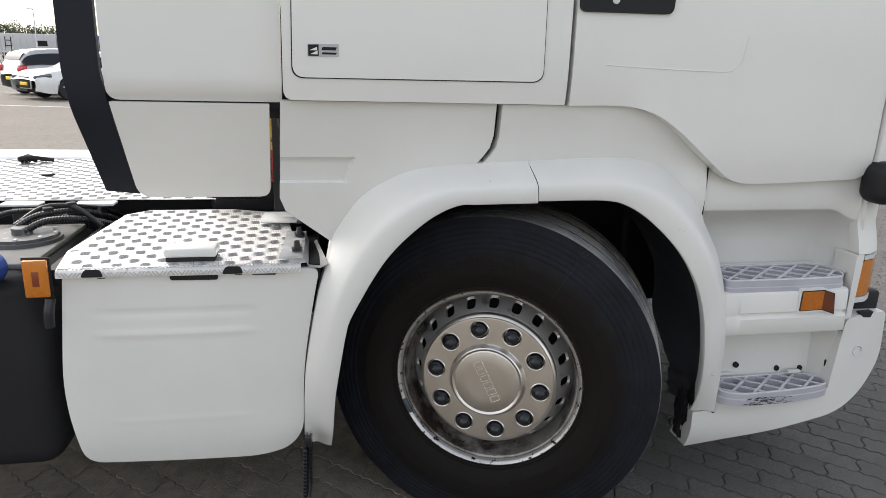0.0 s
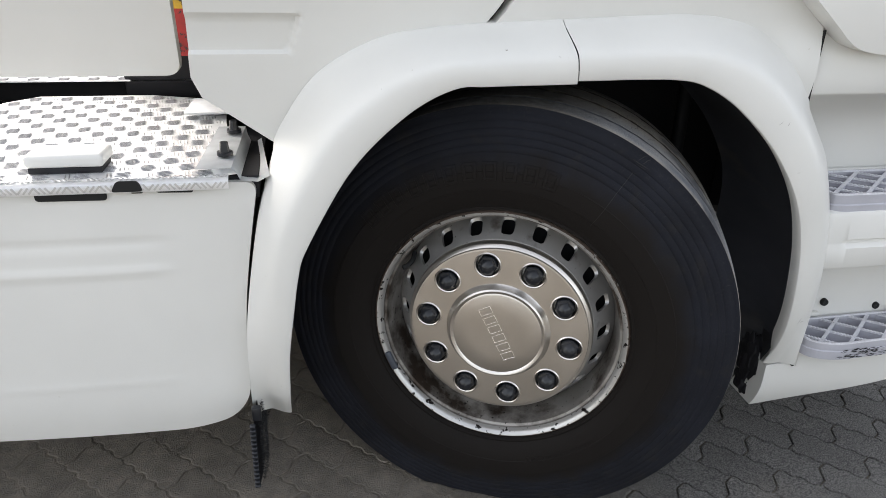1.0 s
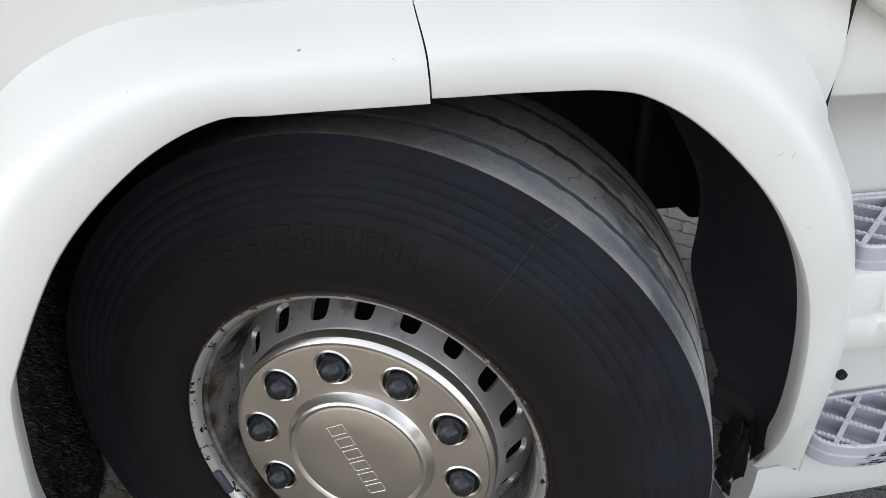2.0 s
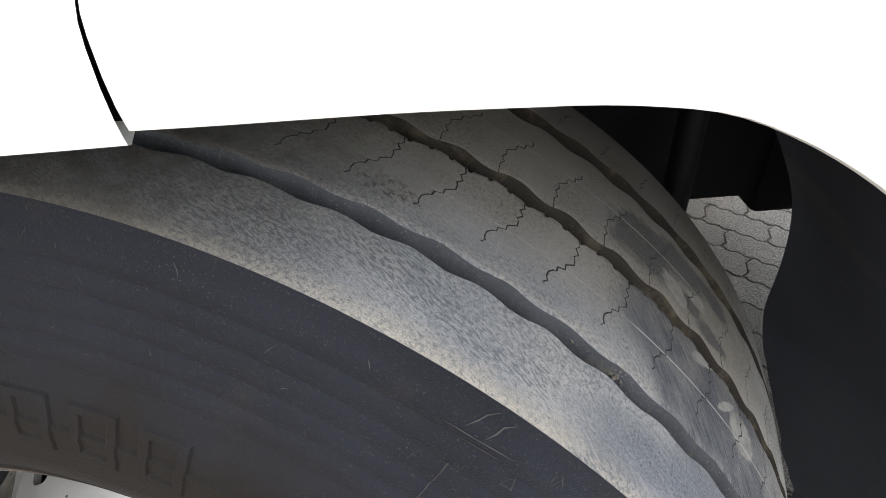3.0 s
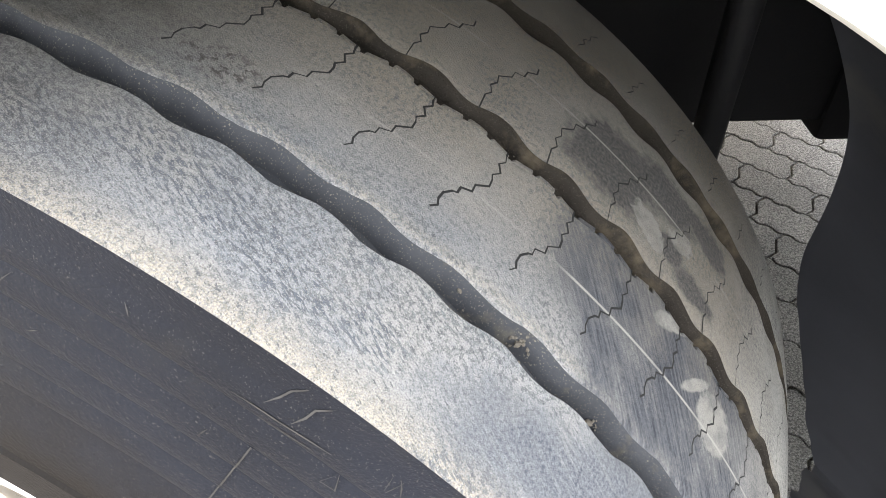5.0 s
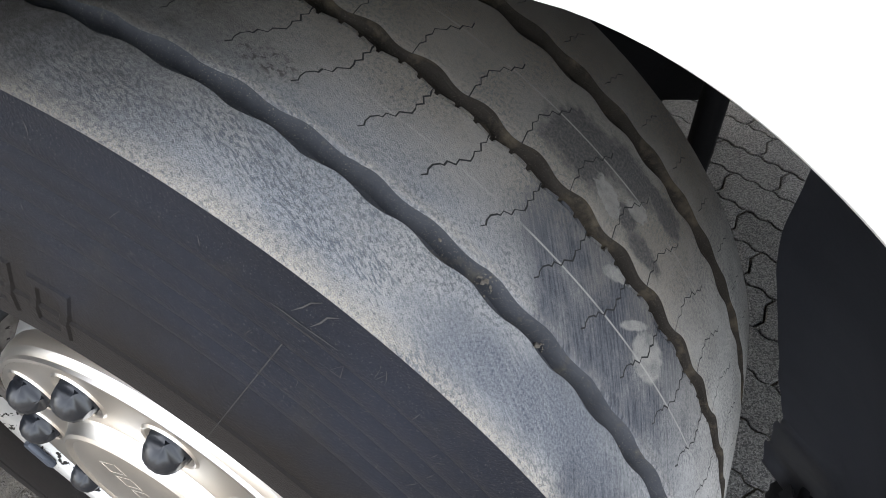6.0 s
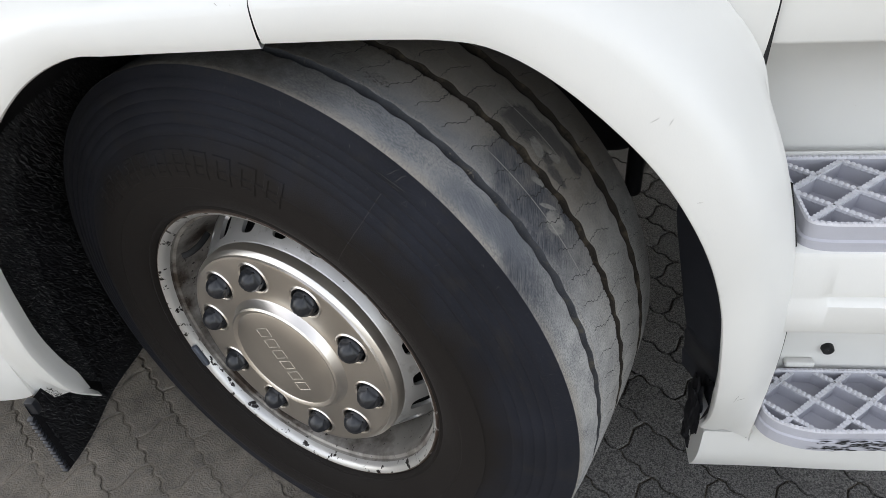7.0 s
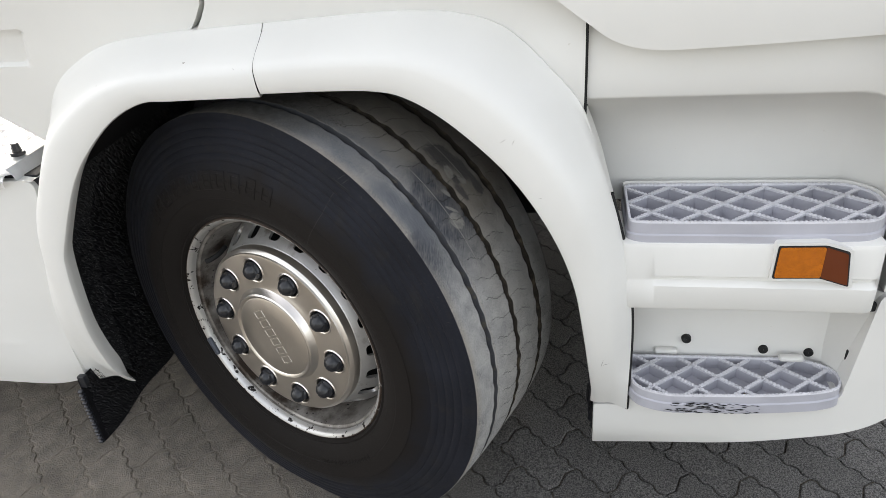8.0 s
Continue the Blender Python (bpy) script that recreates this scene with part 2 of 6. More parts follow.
    # the painted arch shade goes on last, over all the dust
    dust = mix(mul(arch_shade, ramp(noise_of(60, 6, 0.7), 0.35, 0.6, 0.75, 1.0)), dust, (0.050, 0.042, 0.034))
    worn = n.new("ShaderNodeHueSaturation")
    worn.inputs["Value"].default_value = 0.80
    l.new(dust, worn.inputs["Color"])
    l.new(worn.outputs[0], b.inputs["Base Color"])
    b.inputs["Roughness"].default_value = 0.95
    b.inputs["Specular IOR Level"].default_value = 0.12
    b.inputs["Sheen Weight"].default_value, b.inputs["Sheen Roughness"].default_value = 0.04, 0.5
    bu = n.new("ShaderNodeBump")
    bu.inputs["Strength"].default_value, bu.inputs["Distance"].default_value = 0.8, 0.0010
    l.new(calc("ADD", noise_of(1200, 4, 0.65), mul(fleck, -0.12)), bu.inputs["Height"])
    l.new(bu.outputs[0], b.inputs["Normal"])
    return m


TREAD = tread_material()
GROOVE = material("groove_rubber", (0.047, 0.049, 0.054), 0.95, spec=0.1, tone=0.25, tone_scale=30, spots=(0.088, 0.08, 0.066), spot_scale=40, spot_at=0.56, soft_at=0.12, bump=0.3, bump_scale=400, specks=(0.13, 0.12, 0.105), speck_scale=1300, speck_at=0.63)
GROOVE_DUSTY = material("dusty_groove_rubber", (0.027, 0.023, 0.019), 0.95, spec=0.1, tone=0.3, tone_scale=26, spots=(0.075, 0.061, 0.043), spot_scale=45, spot_at=0.52, soft_at=0.15, bump=0.6, bump_scale=900, specks=(0.06, 0.052, 0.045), speck_scale=1500, speck_at=0.62)
SAND = material("groove_sand", (0.12, 0.105, 0.085), 0.95, tone=0.3, tone_scale=200, bump=0.6, bump_scale=600)
BRISTLE = material("bristle_nylon", (0.007, 0.007, 0.0075), 0.6, spec=0.25, tone=0.6, tone_scale=200)
BLUE = material("blue_cap_plastic", (0.02, 0.07, 0.32), 0.4)
CUT = material("dark_rubber_cut", (0.012, 0.012, 0.012), 0.9)
RIM = material("silver_rim_paint", (0.52, 0.515, 0.50), 0.38, metal=0.7, tone=0.10, tone_scale=8, spots=(0.012, 0.010, 0.009), spot_scale=62, spot_at=0.595, soft_at=0.01, bump=0.1)
RIM_DIRTY = material("rusty_rim_barrel", (0.30, 0.285, 0.265), 0.5, metal=0.5, tone=0.25, tone_scale=7, spots=(0.045, 0.032, 0.024), spot_scale=9, spot_at=0.45, soft_at=0.18, specks=(0.02, 0.016, 0.014), speck_scale=110, speck_at=0.66, bump=0.2)
RIM_DISC = material("silver_disc_paint", (0.52, 0.515, 0.505), 0.36, metal=0.7, tone=0.12, tone_scale=6, spots=(0.16, 0.13, 0.11), spot_scale=14, spot_at=0.60, soft_at=0.15, specks=(0.03, 0.025, 0.022), speck_scale=120, speck_at=0.71, bump=0.1)
RIM_EDGE = material("rusty_rim_edge", (0.055, 0.038, 0.028), 0.7, tone=0.4, tone_scale=60, spots=(0.30, 0.28, 0.26), spot_scale=70, spot_at=0.60, soft_at=0.03, bump=0.3)
TRIM = material("stainless_trim", (0.70, 0.665, 0.62), 0.33, metal=1.0, tone=0.05, tone_scale=10, bump=0.008, bump_scale=40)
CAP = material("dark_grey_plastic", (0.012, 0.0135, 0.017), 0.32, tone=0.1, spots=(0.12, 0.11, 0.1), spot_scale=120, spot_at=0.7)
BLACK = material("black_plastic", (0.013, 0.013, 0.0155), 0.6, tone=0.2, spots=(0.022, 0.02, 0.019), spot_scale=30, spot_at=0.66, soft_at=0.15, bump=0.15, spec=0.3)
LINER = material("dusty_black_liner", (0.066, 0.068, 0.079), 0.7, tone=0.3, tone_scale=5, spots=(0.10, 0.097, 0.095), spot_scale=9, spot_at=0.56, soft_at=0.2, bump=0.15, stretch=(1, 0.3, 1), spec=0.3)
NAVY = material("dark_edge_rubber", (0.008, 0.010, 0.017), 0.55, tone=0.1, spec=0.3)
CHASSIS = material("black_chassis_paint", (0.009, 0.009, 0.011), 0.65, spec=0.3, tone=0.3, spots=(0.02, 0.018, 0.016), spot_scale=14, spot_at=0.62, soft_at=0.2, bump=0.2)
# one metal in two tones; bars along x get a painted dark reflection
ALU_BAR = material("lit_chequer_bars", (0.72, 0.72, 0.72), 0.34, metal=0.75, tone=0.05)
ALU_SHADED = material("shaded_chequer_bars", (0.27, 0.27, 0.275), 0.45, metal=0.6, tone=0.1)
ALU = material("chequer_aluminium", (0.95, 0.95, 0.95), 0.36, metal=0.55, tone=0.06, tone_scale=14, spots=(0.3, 0.29, 0.27), spot_scale=40, spot_at=0.7, soft_at=0.15)
ZINC = material("galvanised_steel", (0.60, 0.62, 0.635), 0.5, metal=0.15, tone=0.1, tone_scale=30)
GREY = material("grey_step_plastic", (0.42, 0.42, 0.46), 0.55, tone=0.08, tone_scale=10, spots=(0.22, 0.21, 0.21), spot_scale=50, spot_at=0.68, soft_at=0.1, bump=0.1)
GREY_PALE = material("pale_grey_step_edge", (0.60, 0.60, 0.635), 0.5, tone=0.10, tone_scale=40, spots=(0.36, 0.35, 0.36), spot_scale=90, spot_at=0.62, soft_at=0.1)
AMBER = material("amber_lens", (0.62, 0.20, 0.012), 0.22, tone=0.12, tone_scale=60, coat=0.4, specks=(0.32, 0.07, 0.006), speck_scale=950, speck_at=0.54)


def yard_material(name, stone, dark, light, silt, relief, per_piece):
    """Exposed aggregate in world coordinates; fine silt has washed over the yard behind the wheel."""
    m = bpy.data.materials.new(name)
    m.use_nodes = True
    n, l = m.node_tree.nodes, m.node_tree.links
    b = n["Principled BSDF"]
    geo, info = n.new("ShaderNodeNewGeometry"), n.new("ShaderNodeObjectInfo")

    def grain(scale, detail, rough, lo, hi, a=0.0, c=1.0):
        t, r = n.new("ShaderNodeTexNoise"), n.new("ShaderNodeMapRange")
        t.inputs["Scale"].default_value, t.inputs["Detail"].default_value, t.inputs["Roughness"].default_value = scale, detail, rough
        l.new(geo.outputs["Position"], t.inputs[0])
        for k, v in (("From Min", lo), ("From Max", hi), ("To Min", a), ("To Max", c)):
            r.inputs[k].default_value = v
        l.new(t.outputs["Fac"], r.inputs[0])
        return r.outputs[0]

    def calc(op, a, c):
        x = n.new("ShaderNodeMath")
        x.operation = op
        for k, v in ((0, a), (1, c)):
            if isinstance(v, (int, float)):
                x.inputs[k].default_value = v
            else:
                l.new(v, x.inputs[k])
        return x.outputs[0]

    def mix(f, a, c):
        x = n.new("ShaderNodeMix")
        x.data_type = "RGBA"
        l.new(f, x.inputs["Factor"])
        for k, v in (("A", a), ("B", c)):
            if isinstance(v, tuple):
                x.inputs[k].default_value = (*v, 1)
            else:
                l.new(v, x.inputs[k])
        return x.outputs["Result"]

    col = mix(grain(240, 3, 0.6, 0.44, 0.56), dark, stone)
    col = mix(calc("MULTIPLY", grain(330, 3, 0.65, 0.55, 0.62), 0.8), col, light)
    sep = n.new("ShaderNodeSeparateXYZ")
    l.new(geo.outputs["Position"], sep.inputs[0])
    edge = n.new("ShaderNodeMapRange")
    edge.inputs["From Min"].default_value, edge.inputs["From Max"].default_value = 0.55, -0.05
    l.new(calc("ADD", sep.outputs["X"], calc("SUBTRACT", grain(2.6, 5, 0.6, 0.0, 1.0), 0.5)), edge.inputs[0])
    open_side = n.new("ShaderNodeMapRange")      # the same pale colour also fades in beside the truck, with falling y
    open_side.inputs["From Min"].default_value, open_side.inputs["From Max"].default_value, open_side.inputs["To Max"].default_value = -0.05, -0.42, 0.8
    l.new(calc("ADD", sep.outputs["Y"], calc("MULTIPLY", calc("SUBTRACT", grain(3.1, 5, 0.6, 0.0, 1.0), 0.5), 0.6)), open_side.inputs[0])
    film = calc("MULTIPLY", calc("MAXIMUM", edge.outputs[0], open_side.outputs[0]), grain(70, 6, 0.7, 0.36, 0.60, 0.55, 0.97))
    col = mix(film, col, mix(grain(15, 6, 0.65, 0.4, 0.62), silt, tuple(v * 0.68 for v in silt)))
    col = mix(calc("MULTIPLY", grain(420, 2, 0.6, 0.60, 0.66), 0.7), col, tuple(v * 0.4 for v in silt))
    tone = n.new("ShaderNodeHueSaturation")
    l.new(col, tone.inputs["Color"])
    l.new(calc("ADD", calc("MULTIPLY", info.outputs["Random"], 0.22 * per_piece), grain(4, 4, 0.5, 0.3, 0.7, 0.92 - 0.11 * per_piece, 1.10 - 0.11 * per_piece)), tone.inputs["Value"])
    l.new(tone.outputs[0], b.inputs["Base Color"])
    b.inputs["Roughness"].default_value = 0.93
    b.inputs["Specular IOR Level"].default_value = 0.3
    bu = n.new("ShaderNodeBump")
    bu.inputs["Strength"].default_value, bu.inputs["Distance"].default_value = relief, 0.0025
    l.new(grain(240, 4, 0.65, 0.3, 0.7), bu.inputs["Height"])
    l.new(bu.outputs[0], b.inputs["Normal"])
    return m


SILT = (0.235, 0.207, 0.170)
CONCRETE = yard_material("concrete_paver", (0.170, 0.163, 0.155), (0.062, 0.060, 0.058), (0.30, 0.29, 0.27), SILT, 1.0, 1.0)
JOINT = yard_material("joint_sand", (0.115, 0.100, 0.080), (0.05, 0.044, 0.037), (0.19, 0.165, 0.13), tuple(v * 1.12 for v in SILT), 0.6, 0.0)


# ---- mesh helpers ----
def part(name, bm, mat, parent=None, label="", at=None, smooth=True, angle=40, kind=""):
    """Links a bmesh as one mesh object, under parent if given."""
    me = bpy.data.meshes.new(name)
    bmesh.ops.recalc_face_normals(bm, faces=bm.faces)
    bm.to_mesh(me)
    bm.free()
    for m in (mat if isinstance(mat, (list, tuple)) else [mat]):
        me.materials.append(m)
    if smooth:
        for p in me.polygons:
            p.use_smooth = True
        me.set_sharp_from_angle(angle=radians(angle))
    ob = new(name, me)
    if parent is not None:
        ob.parent = parent
    if at is not None:
        ob.matrix_basis = at
    return tagged(ob, label=label, kind=kind)


def loft(bm, rings, close_u=False, close_v=False, mat=0):
    """Quads between rows of points."""
    vs = [[bm.verts.new(p) for p in r] for r in rings]
    nu, nv = len(vs), len(vs[0])
    for i in range(nu if close_u else nu - 1):
        for j in range(nv if close_v else nv - 1):
            a, b = vs[i], vs[(i + 1) % nu]
            f = bm.faces.new((a[j], a[(j + 1) % nv], b[(j + 1) % nv], b[j]))
            f.material_index = mat(i, j) if callable(mat) else mat
    return vs


def spline(pts, n):
    """n points along a smooth line through pts, evenly by length."""
    P = np.array(pts, float)
    P = np.vstack([2 * P[0] - P[1], P, 2 * P[-1] - P[-2]])
    out = []
    for i in range(1, len(P) - 2):
        for u in np.linspace(0, 1, 24, endpoint=False):
            a, b, c, d = P[i - 1], P[i], P[i + 1], P[i + 2]
            out.append(0.5 * (2 * b + (c - a) * u + (2 * a - 5 * b + 4 * c - d) * u * u + (3 * b - a - 3 * c + d) * u ** 3))
    out.append(P[-2])
    out = np.array(out)
    s = np.concatenate([[0], np.cumsum(np.linalg.norm(np.diff(out, axis=0), axis=1))])
    t = np.linspace(0, s[-1], n)
    return np.stack([np.interp(t, s, out[:, k]) for k in range(P.shape[1])], 1)


def rounded(outline, radius, steps=5):
    """The outline with its corners rounded; radius: one, or one a corner."""
    out, n = [], len(outline)
    for i in range(n):
        p, a, b = (np.array(outline[j % n], float) for j in (i, i - 1, i + 1))
        r = radius[i] if isinstance(radius, (list, tuple)) else radius
        da, db = np.linalg.norm(a - p), np.linalg.norm(b - p)
        r = min(r, da * 0.49, db * 0.49)
        if r < 1e-4:
            out.append(tuple(p))
            continue
        s, e = p + (a - p) / da * r, p + (b - p) / db * r
        for u in np.linspace(0, 1, steps + 1):
            out.append(tuple((1 - u) ** 2 * s + 2 * u * (1 - u) * p + u * u * e))
    return out


def sheet(outline, shape, thick=0.02, edge=0.006, step=0.05):
    """A panel facing -y with that outline in x and z; shape(x, z) gives its y; its rim is rounded by edge and goes thick deep."""
    bm = bmesh.new()
    f = bm.faces.new([bm.verts.new((x, 0, z)) for x, z in outline])
    xs, zs = [p[0] for p in outline], [p[1] for p in outline]
    for k in range(2):
        r = bmesh.ops.inset_region(bm, faces=list(bm.faces) if k == 0 else [g for g in bm.faces if len(g.verts) > 4], thickness=edge * (0.35 if k == 0 else 0.65), use_even_offset=True)
    rim = {v for e in bm.edges if e.is_boundary for v in e.verts}
    near = {v for v in bm.verts if v not in rim and any(e.other_vert(v) in rim for e in v.link_edges)}
    drop = {v: edge for v in rim}
    drop.update({v: edge * 0.3 for v in near})
    bm.verts.ensure_lookup_table()
    lay = bm.verts.layers.float.new("drop")
    for v in bm.verts:
        v[lay] = drop.get(v, 0.0)
    inner = [g for g in bm.faces if len(g.verts) > 4]
    if step and inner:
        for axis, lo, hi in ((0, min(xs), max(xs)), (2, min(zs), max(zs))):
            for c in np.arange(lo + step, hi, step):
                no = [0, 0, 0]
                no[axis] = 1
                co = [0, 0, 0]
                co[axis] = c
                bmesh.ops.bisect_plane(bm, geom=bm.verts[:] + bm.edges[:] + bm.faces[:], plane_co=co, plane_no=no)
    for v in bm.verts:
        v.co.y = shape(v.co.x, v.co.z) + v[lay]
    b = [e for e in bm.edges if e.is_boundary]
    ex = bmesh.ops.extrude_edge_only(bm, edges=b)
    for v in [g for g in ex["geom"] if isinstance(g, bmesh.types.BMVert)]:
        v.co.y += thick
    return bm


def brick(size, at=(0, 0, 0), edge=0.004, seg=2, bm=None, turn=None):
    """A box with rounded edges."""
    bm = bm or bmesh.new()
    m = Matrix.Translation(at) @ (turn or Matrix()) @ Matrix.Diagonal((*size, 1))
    vs = bmesh.ops.create_cube(bm, size=1, matrix=m)["verts"]
    if edge:
        bmesh.ops.bevel(bm, geom=list({e for v in vs for e in v.link_edges}), offset=edge, segments=seg, profile=0.5, affect="EDGES")
    return bm


def lathe(bm, profile, n=96, mat=0, close=False):
    """Turns (radius, y) points about the y axis."""
    rings = [[(r * math.cos(a), y, r * math.sin(a)) for r, y in profile] for a in np.linspace(0, 2 * math.pi, n, endpoint=False)]
    return loft(bm, rings, close_u=True, close_v=close, mat=(lambda i, j: mat(j)) if callable(mat) else mat)


def rod(bm, a, b, r, n=12, caps=True, r2=None):
    a, b = Vector(a), Vector(b)
    q = (b - a).to_track_quat("Z", "Y").to_matrix().to_4x4()
    bmesh.ops.create_cone(bm, cap_ends=caps, segments=n, radius1=r, radius2=r if r2 is None else r2, depth=(b - a).length, matrix=Matrix.Translation((a + b) / 2) @ q)
    return bm


def hose(bm, pts, r, n=10, count=40):
    P = spline(pts, count)
    rings = []
    for i, p in enumerate(P):
        d = Vector(P[min(i + 1, len(P) - 1)] - P[max(i - 1, 0)]).normalized()
        u = d.orthogonal().normalized() if i == 0 else (u - d * u.dot(d)).normalized()
        w = d.cross(u)
        rings.append([Vector(p) + r * (math.cos(t) * u + math.sin(t) * w) for t in np.linspace(0, 2 * math.pi, n, endpoint=False)])
    loft(bm, rings, close_v=True)
    return bm


def smooth01(t):
    t = min(max(t, 0.0), 1.0)
    return t * t * (3 - 2 * t)


# ---- ground ----
bm = bmesh.new()


def sand_level(x, y):
    """The joints behind the wheel are silted nearly full."""
    full = max(smooth01((0.45 - x + 0.5 * noise.noise((x * 2.6, y * 2.6, 0.0))) / 0.6), 0.7 * smooth01((-0.25 - y) / 0.4)) * smooth01((x + 2.9) / 0.3) * smooth01((y + 1.5) / 0.1) * smooth01((6.0 - y) / 1.0)
    return -0.0075 + 0.0036 * full + 0.0012 * noise.noise((x * 9, y * 9, 3.0))


loft(bm, [[(x, y, sand_level(x, y)) for x in [-400, -60, -3.2] + np.linspace(-3.0, 1.6, 130).tolist() + [6, 60, 400]] for y in [-60, -8, -1.7] + np.linspace(-1.6, 3.0, 130).tolist() + [8, 80, 700]])
tagged(part("ground", bm, JOINT, smooth=False), "sand bedding and joints of a paved lorry yard", "ground", kind="structure")

# ---- the truck ----
truck = tagged(new("truck"), "white heavy tractor unit on a paved yard, wheel steered outward", "truck")

# wheel, steered; local y points to the truck's middle
HUB_Z = 0.50
wheel_at = Matrix.Translation((0, 0, HUB_Z)) @ Euler((radians(-0.91), 0, radians(-23.12))).to_matrix().to_4x4()

# rim and disc
bm = bmesh.new()
lathe(bm, [(0.2905, 0.015), (0.2935, 0.0125)], 144)
lathe(bm, [(0.2935, 0.0125), (0.295, 0.0125), (0.298, 0.016), (0.299, 0.026)], 144, mat=2)
lathe(bm, [(0.2905, 0.015), (0.287, 0.017), (0.2845, 0.022), (0.282, 0.030)], 144)
lathe(bm, [(0.282, 0.030), (0.2812, 0.0355), (0.2760, 0.0385), (0.2745, 0.048), (0.273, 0.058), (0.272, 0.075), (0.268, 0.095), (0.263, 0.120), (0.262, 0.30), (0.278, 0.34), (0.292, 0.36)], 144, mat=1)
lathe(bm, [(0.06, 0.034), (0.20, 0.034), (0.214, 0.040), (0.219, 0.046)], 144, mat=3)
HOLES = 20
c0, c1 = (0.219, 0.046), (0.263, 0.118)
for h in range(HOLES):
    rings = [[], [], []]
    for k in range(24):
        a = 2 * math.pi * k / 24
        cu, cv = math.cos(a), math.sin(a)
        q = max(abs(cu), abs(cv))
        se = 0.5 / max((abs(cu) ** 4 + abs(cv) ** 4) ** 0.25, 1e-6)
        for ring, (u, v, dr) in enumerate(((cu / q, cv / q, 0), (cu * se * 0.84, cv * se * 1.24, 0), (cu * se * 0.80, cv * se * 1.20, -0.008))):
            th = 2 * math.pi * (h + 0.5 * u) / HOLES
            s = 0.5 + 0.5 * v - (0.02 if ring else 0)
            r, y = c0[0] + (c1[0] - c0[0]) * s + dr, c0[1] + (c1[1] - c0[1]) * s
            rings[ring].append((r * math.cos(th), y, r * math.sin(th)))
    loft(bm, rings, close_v=True, mat=3)
bmesh.ops.remove_doubles(bm, verts=bm.verts, dist=0.0004)
wheel = part("wheel", bm, [RIM, RIM_DIRTY, RIM_EDGE, RIM_DISC], truck, "silver-painted steel wheel with chipped and rusty patches", at=wheel_at)

# dark brake drum behind the vent holes
bm = bmesh.new()
lathe(bm, [(0.03, 0.135), (0.255, 0.135), (0.257, 0.15), (0.205, 0.16), (0.205, 0.36), (0.05, 0.36)], 48)
part("brake_drum", bm, CHASSIS, wheel)

# stainless trim with ten nut holes and a raised middle
SPIN = 90 + 11.22
bm = bmesh.new()
N = 10
for h in range(N):
    mid = radians(SPIN - 36 * h)
    inner_ring, outer_ring, lip, flat, crown = [], [], [], [], []
    for k in range(24):
        a = 2 * math.pi * k / 24
        cu, cv = math.cos(a), math.sin(a)
        q = max(abs(cu), abs(cv))
        th, r = mid + radians(18) * cu / q, 0.1625 + 0.0405 * cv / q
        outer_ring.append((r * math.cos(th), 0.016, r * math.sin(th)))
        for rr, yy, lst in ((0.0315, 0.016, flat), (0.0292, 0.0140, crown), (0.0268, 0.0152, inner_ring), (0.0252, 0.0225, lip)):
            lst.append((0.1675 * math.cos(mid) + rr * math.cos(mid - math.pi / 2 + a), yy, 0.1675 * math.sin(mid) + rr * math.sin(mid - math.pi / 2 + a)))
    # match the starting direction of both rings
    o0 = Vector(outer_ring[0])
    order = min(range(24), key=lambda s: (Vector(inner_ring[s]) - o0).length)
    sgn = 1 if (Vector(inner_ring[(order + 1) % 24]) - Vector(outer_ring[1])).length < (Vector(inner_ring[order - 1]) - Vector(outer_ring[1])).length else -1
    inner_ring = [inner_ring[(order + sgn * k) % 24] for k in range(24)]
    lip, flat, crown = ([ring[(order + sgn * k) % 24] for k in range(24)] for ring in (lip, flat, crown))
    loft(bm, [outer_ring, flat, crown, inner_ring, lip], close_v=True)
lathe(bm, [(0.203, 0.016), (0.207, 0.0165), (0.2085, 0.020), (0.2125, 0.0225), (0.2155, 0.026), (0.2175, 0.034), (0.2175, 0.044)], 120)
lathe(bm, [(0.0005, 0.0005), (0.06, 0.0005), (0.098, 0.0012), (0.103, 0.003), (0.1065, 0.0005), (0.110, -0.0005), (0.1135, 0.002), (0.119, 0.013), (0.122, 0.016)], 120)
bmesh.ops.remove_doubles(bm, verts=bm.verts, dist=0.0006)
part("wheel_trim", bm, TRIM, wheel, "brushed stainless wheel trim plate with ten nut holes", angle=25)
def outline_mark(w, h, line, high):
    """A raised hollow rectangle in x and z, facing -y."""
    bm = bmesh.new()
    rings = []
    for grow, y in ((0.0, 0.0), (-line * 0.25, -high), (-line * 0.75, -high), (-line, 0.0)):
        rings.append([(sx * (w / 2 + grow), y, sz * (h / 2 + grow)) for sx, sz in ((-1, -1), (1, -1), (1, 1), (-1, 1))])
    loft(bm, rings, close_v=True)
    return bm


# raised wordless emblem strip across the middle
up = Vector((math.cos(radians(118)), 0, math.sin(radians(118))))
for k in range(6):
    c = up * (0.062 - k * 0.0245)
    part("emblem_mark", outline_mark(0.0190, 0.031, 0.0022, 0.0005), TRIM, wheel, at=Matrix.Translation((c.x, 0.0006, c.z)) @ Matrix.Rotation(radians(62), 4, "Y"), smooth=False)

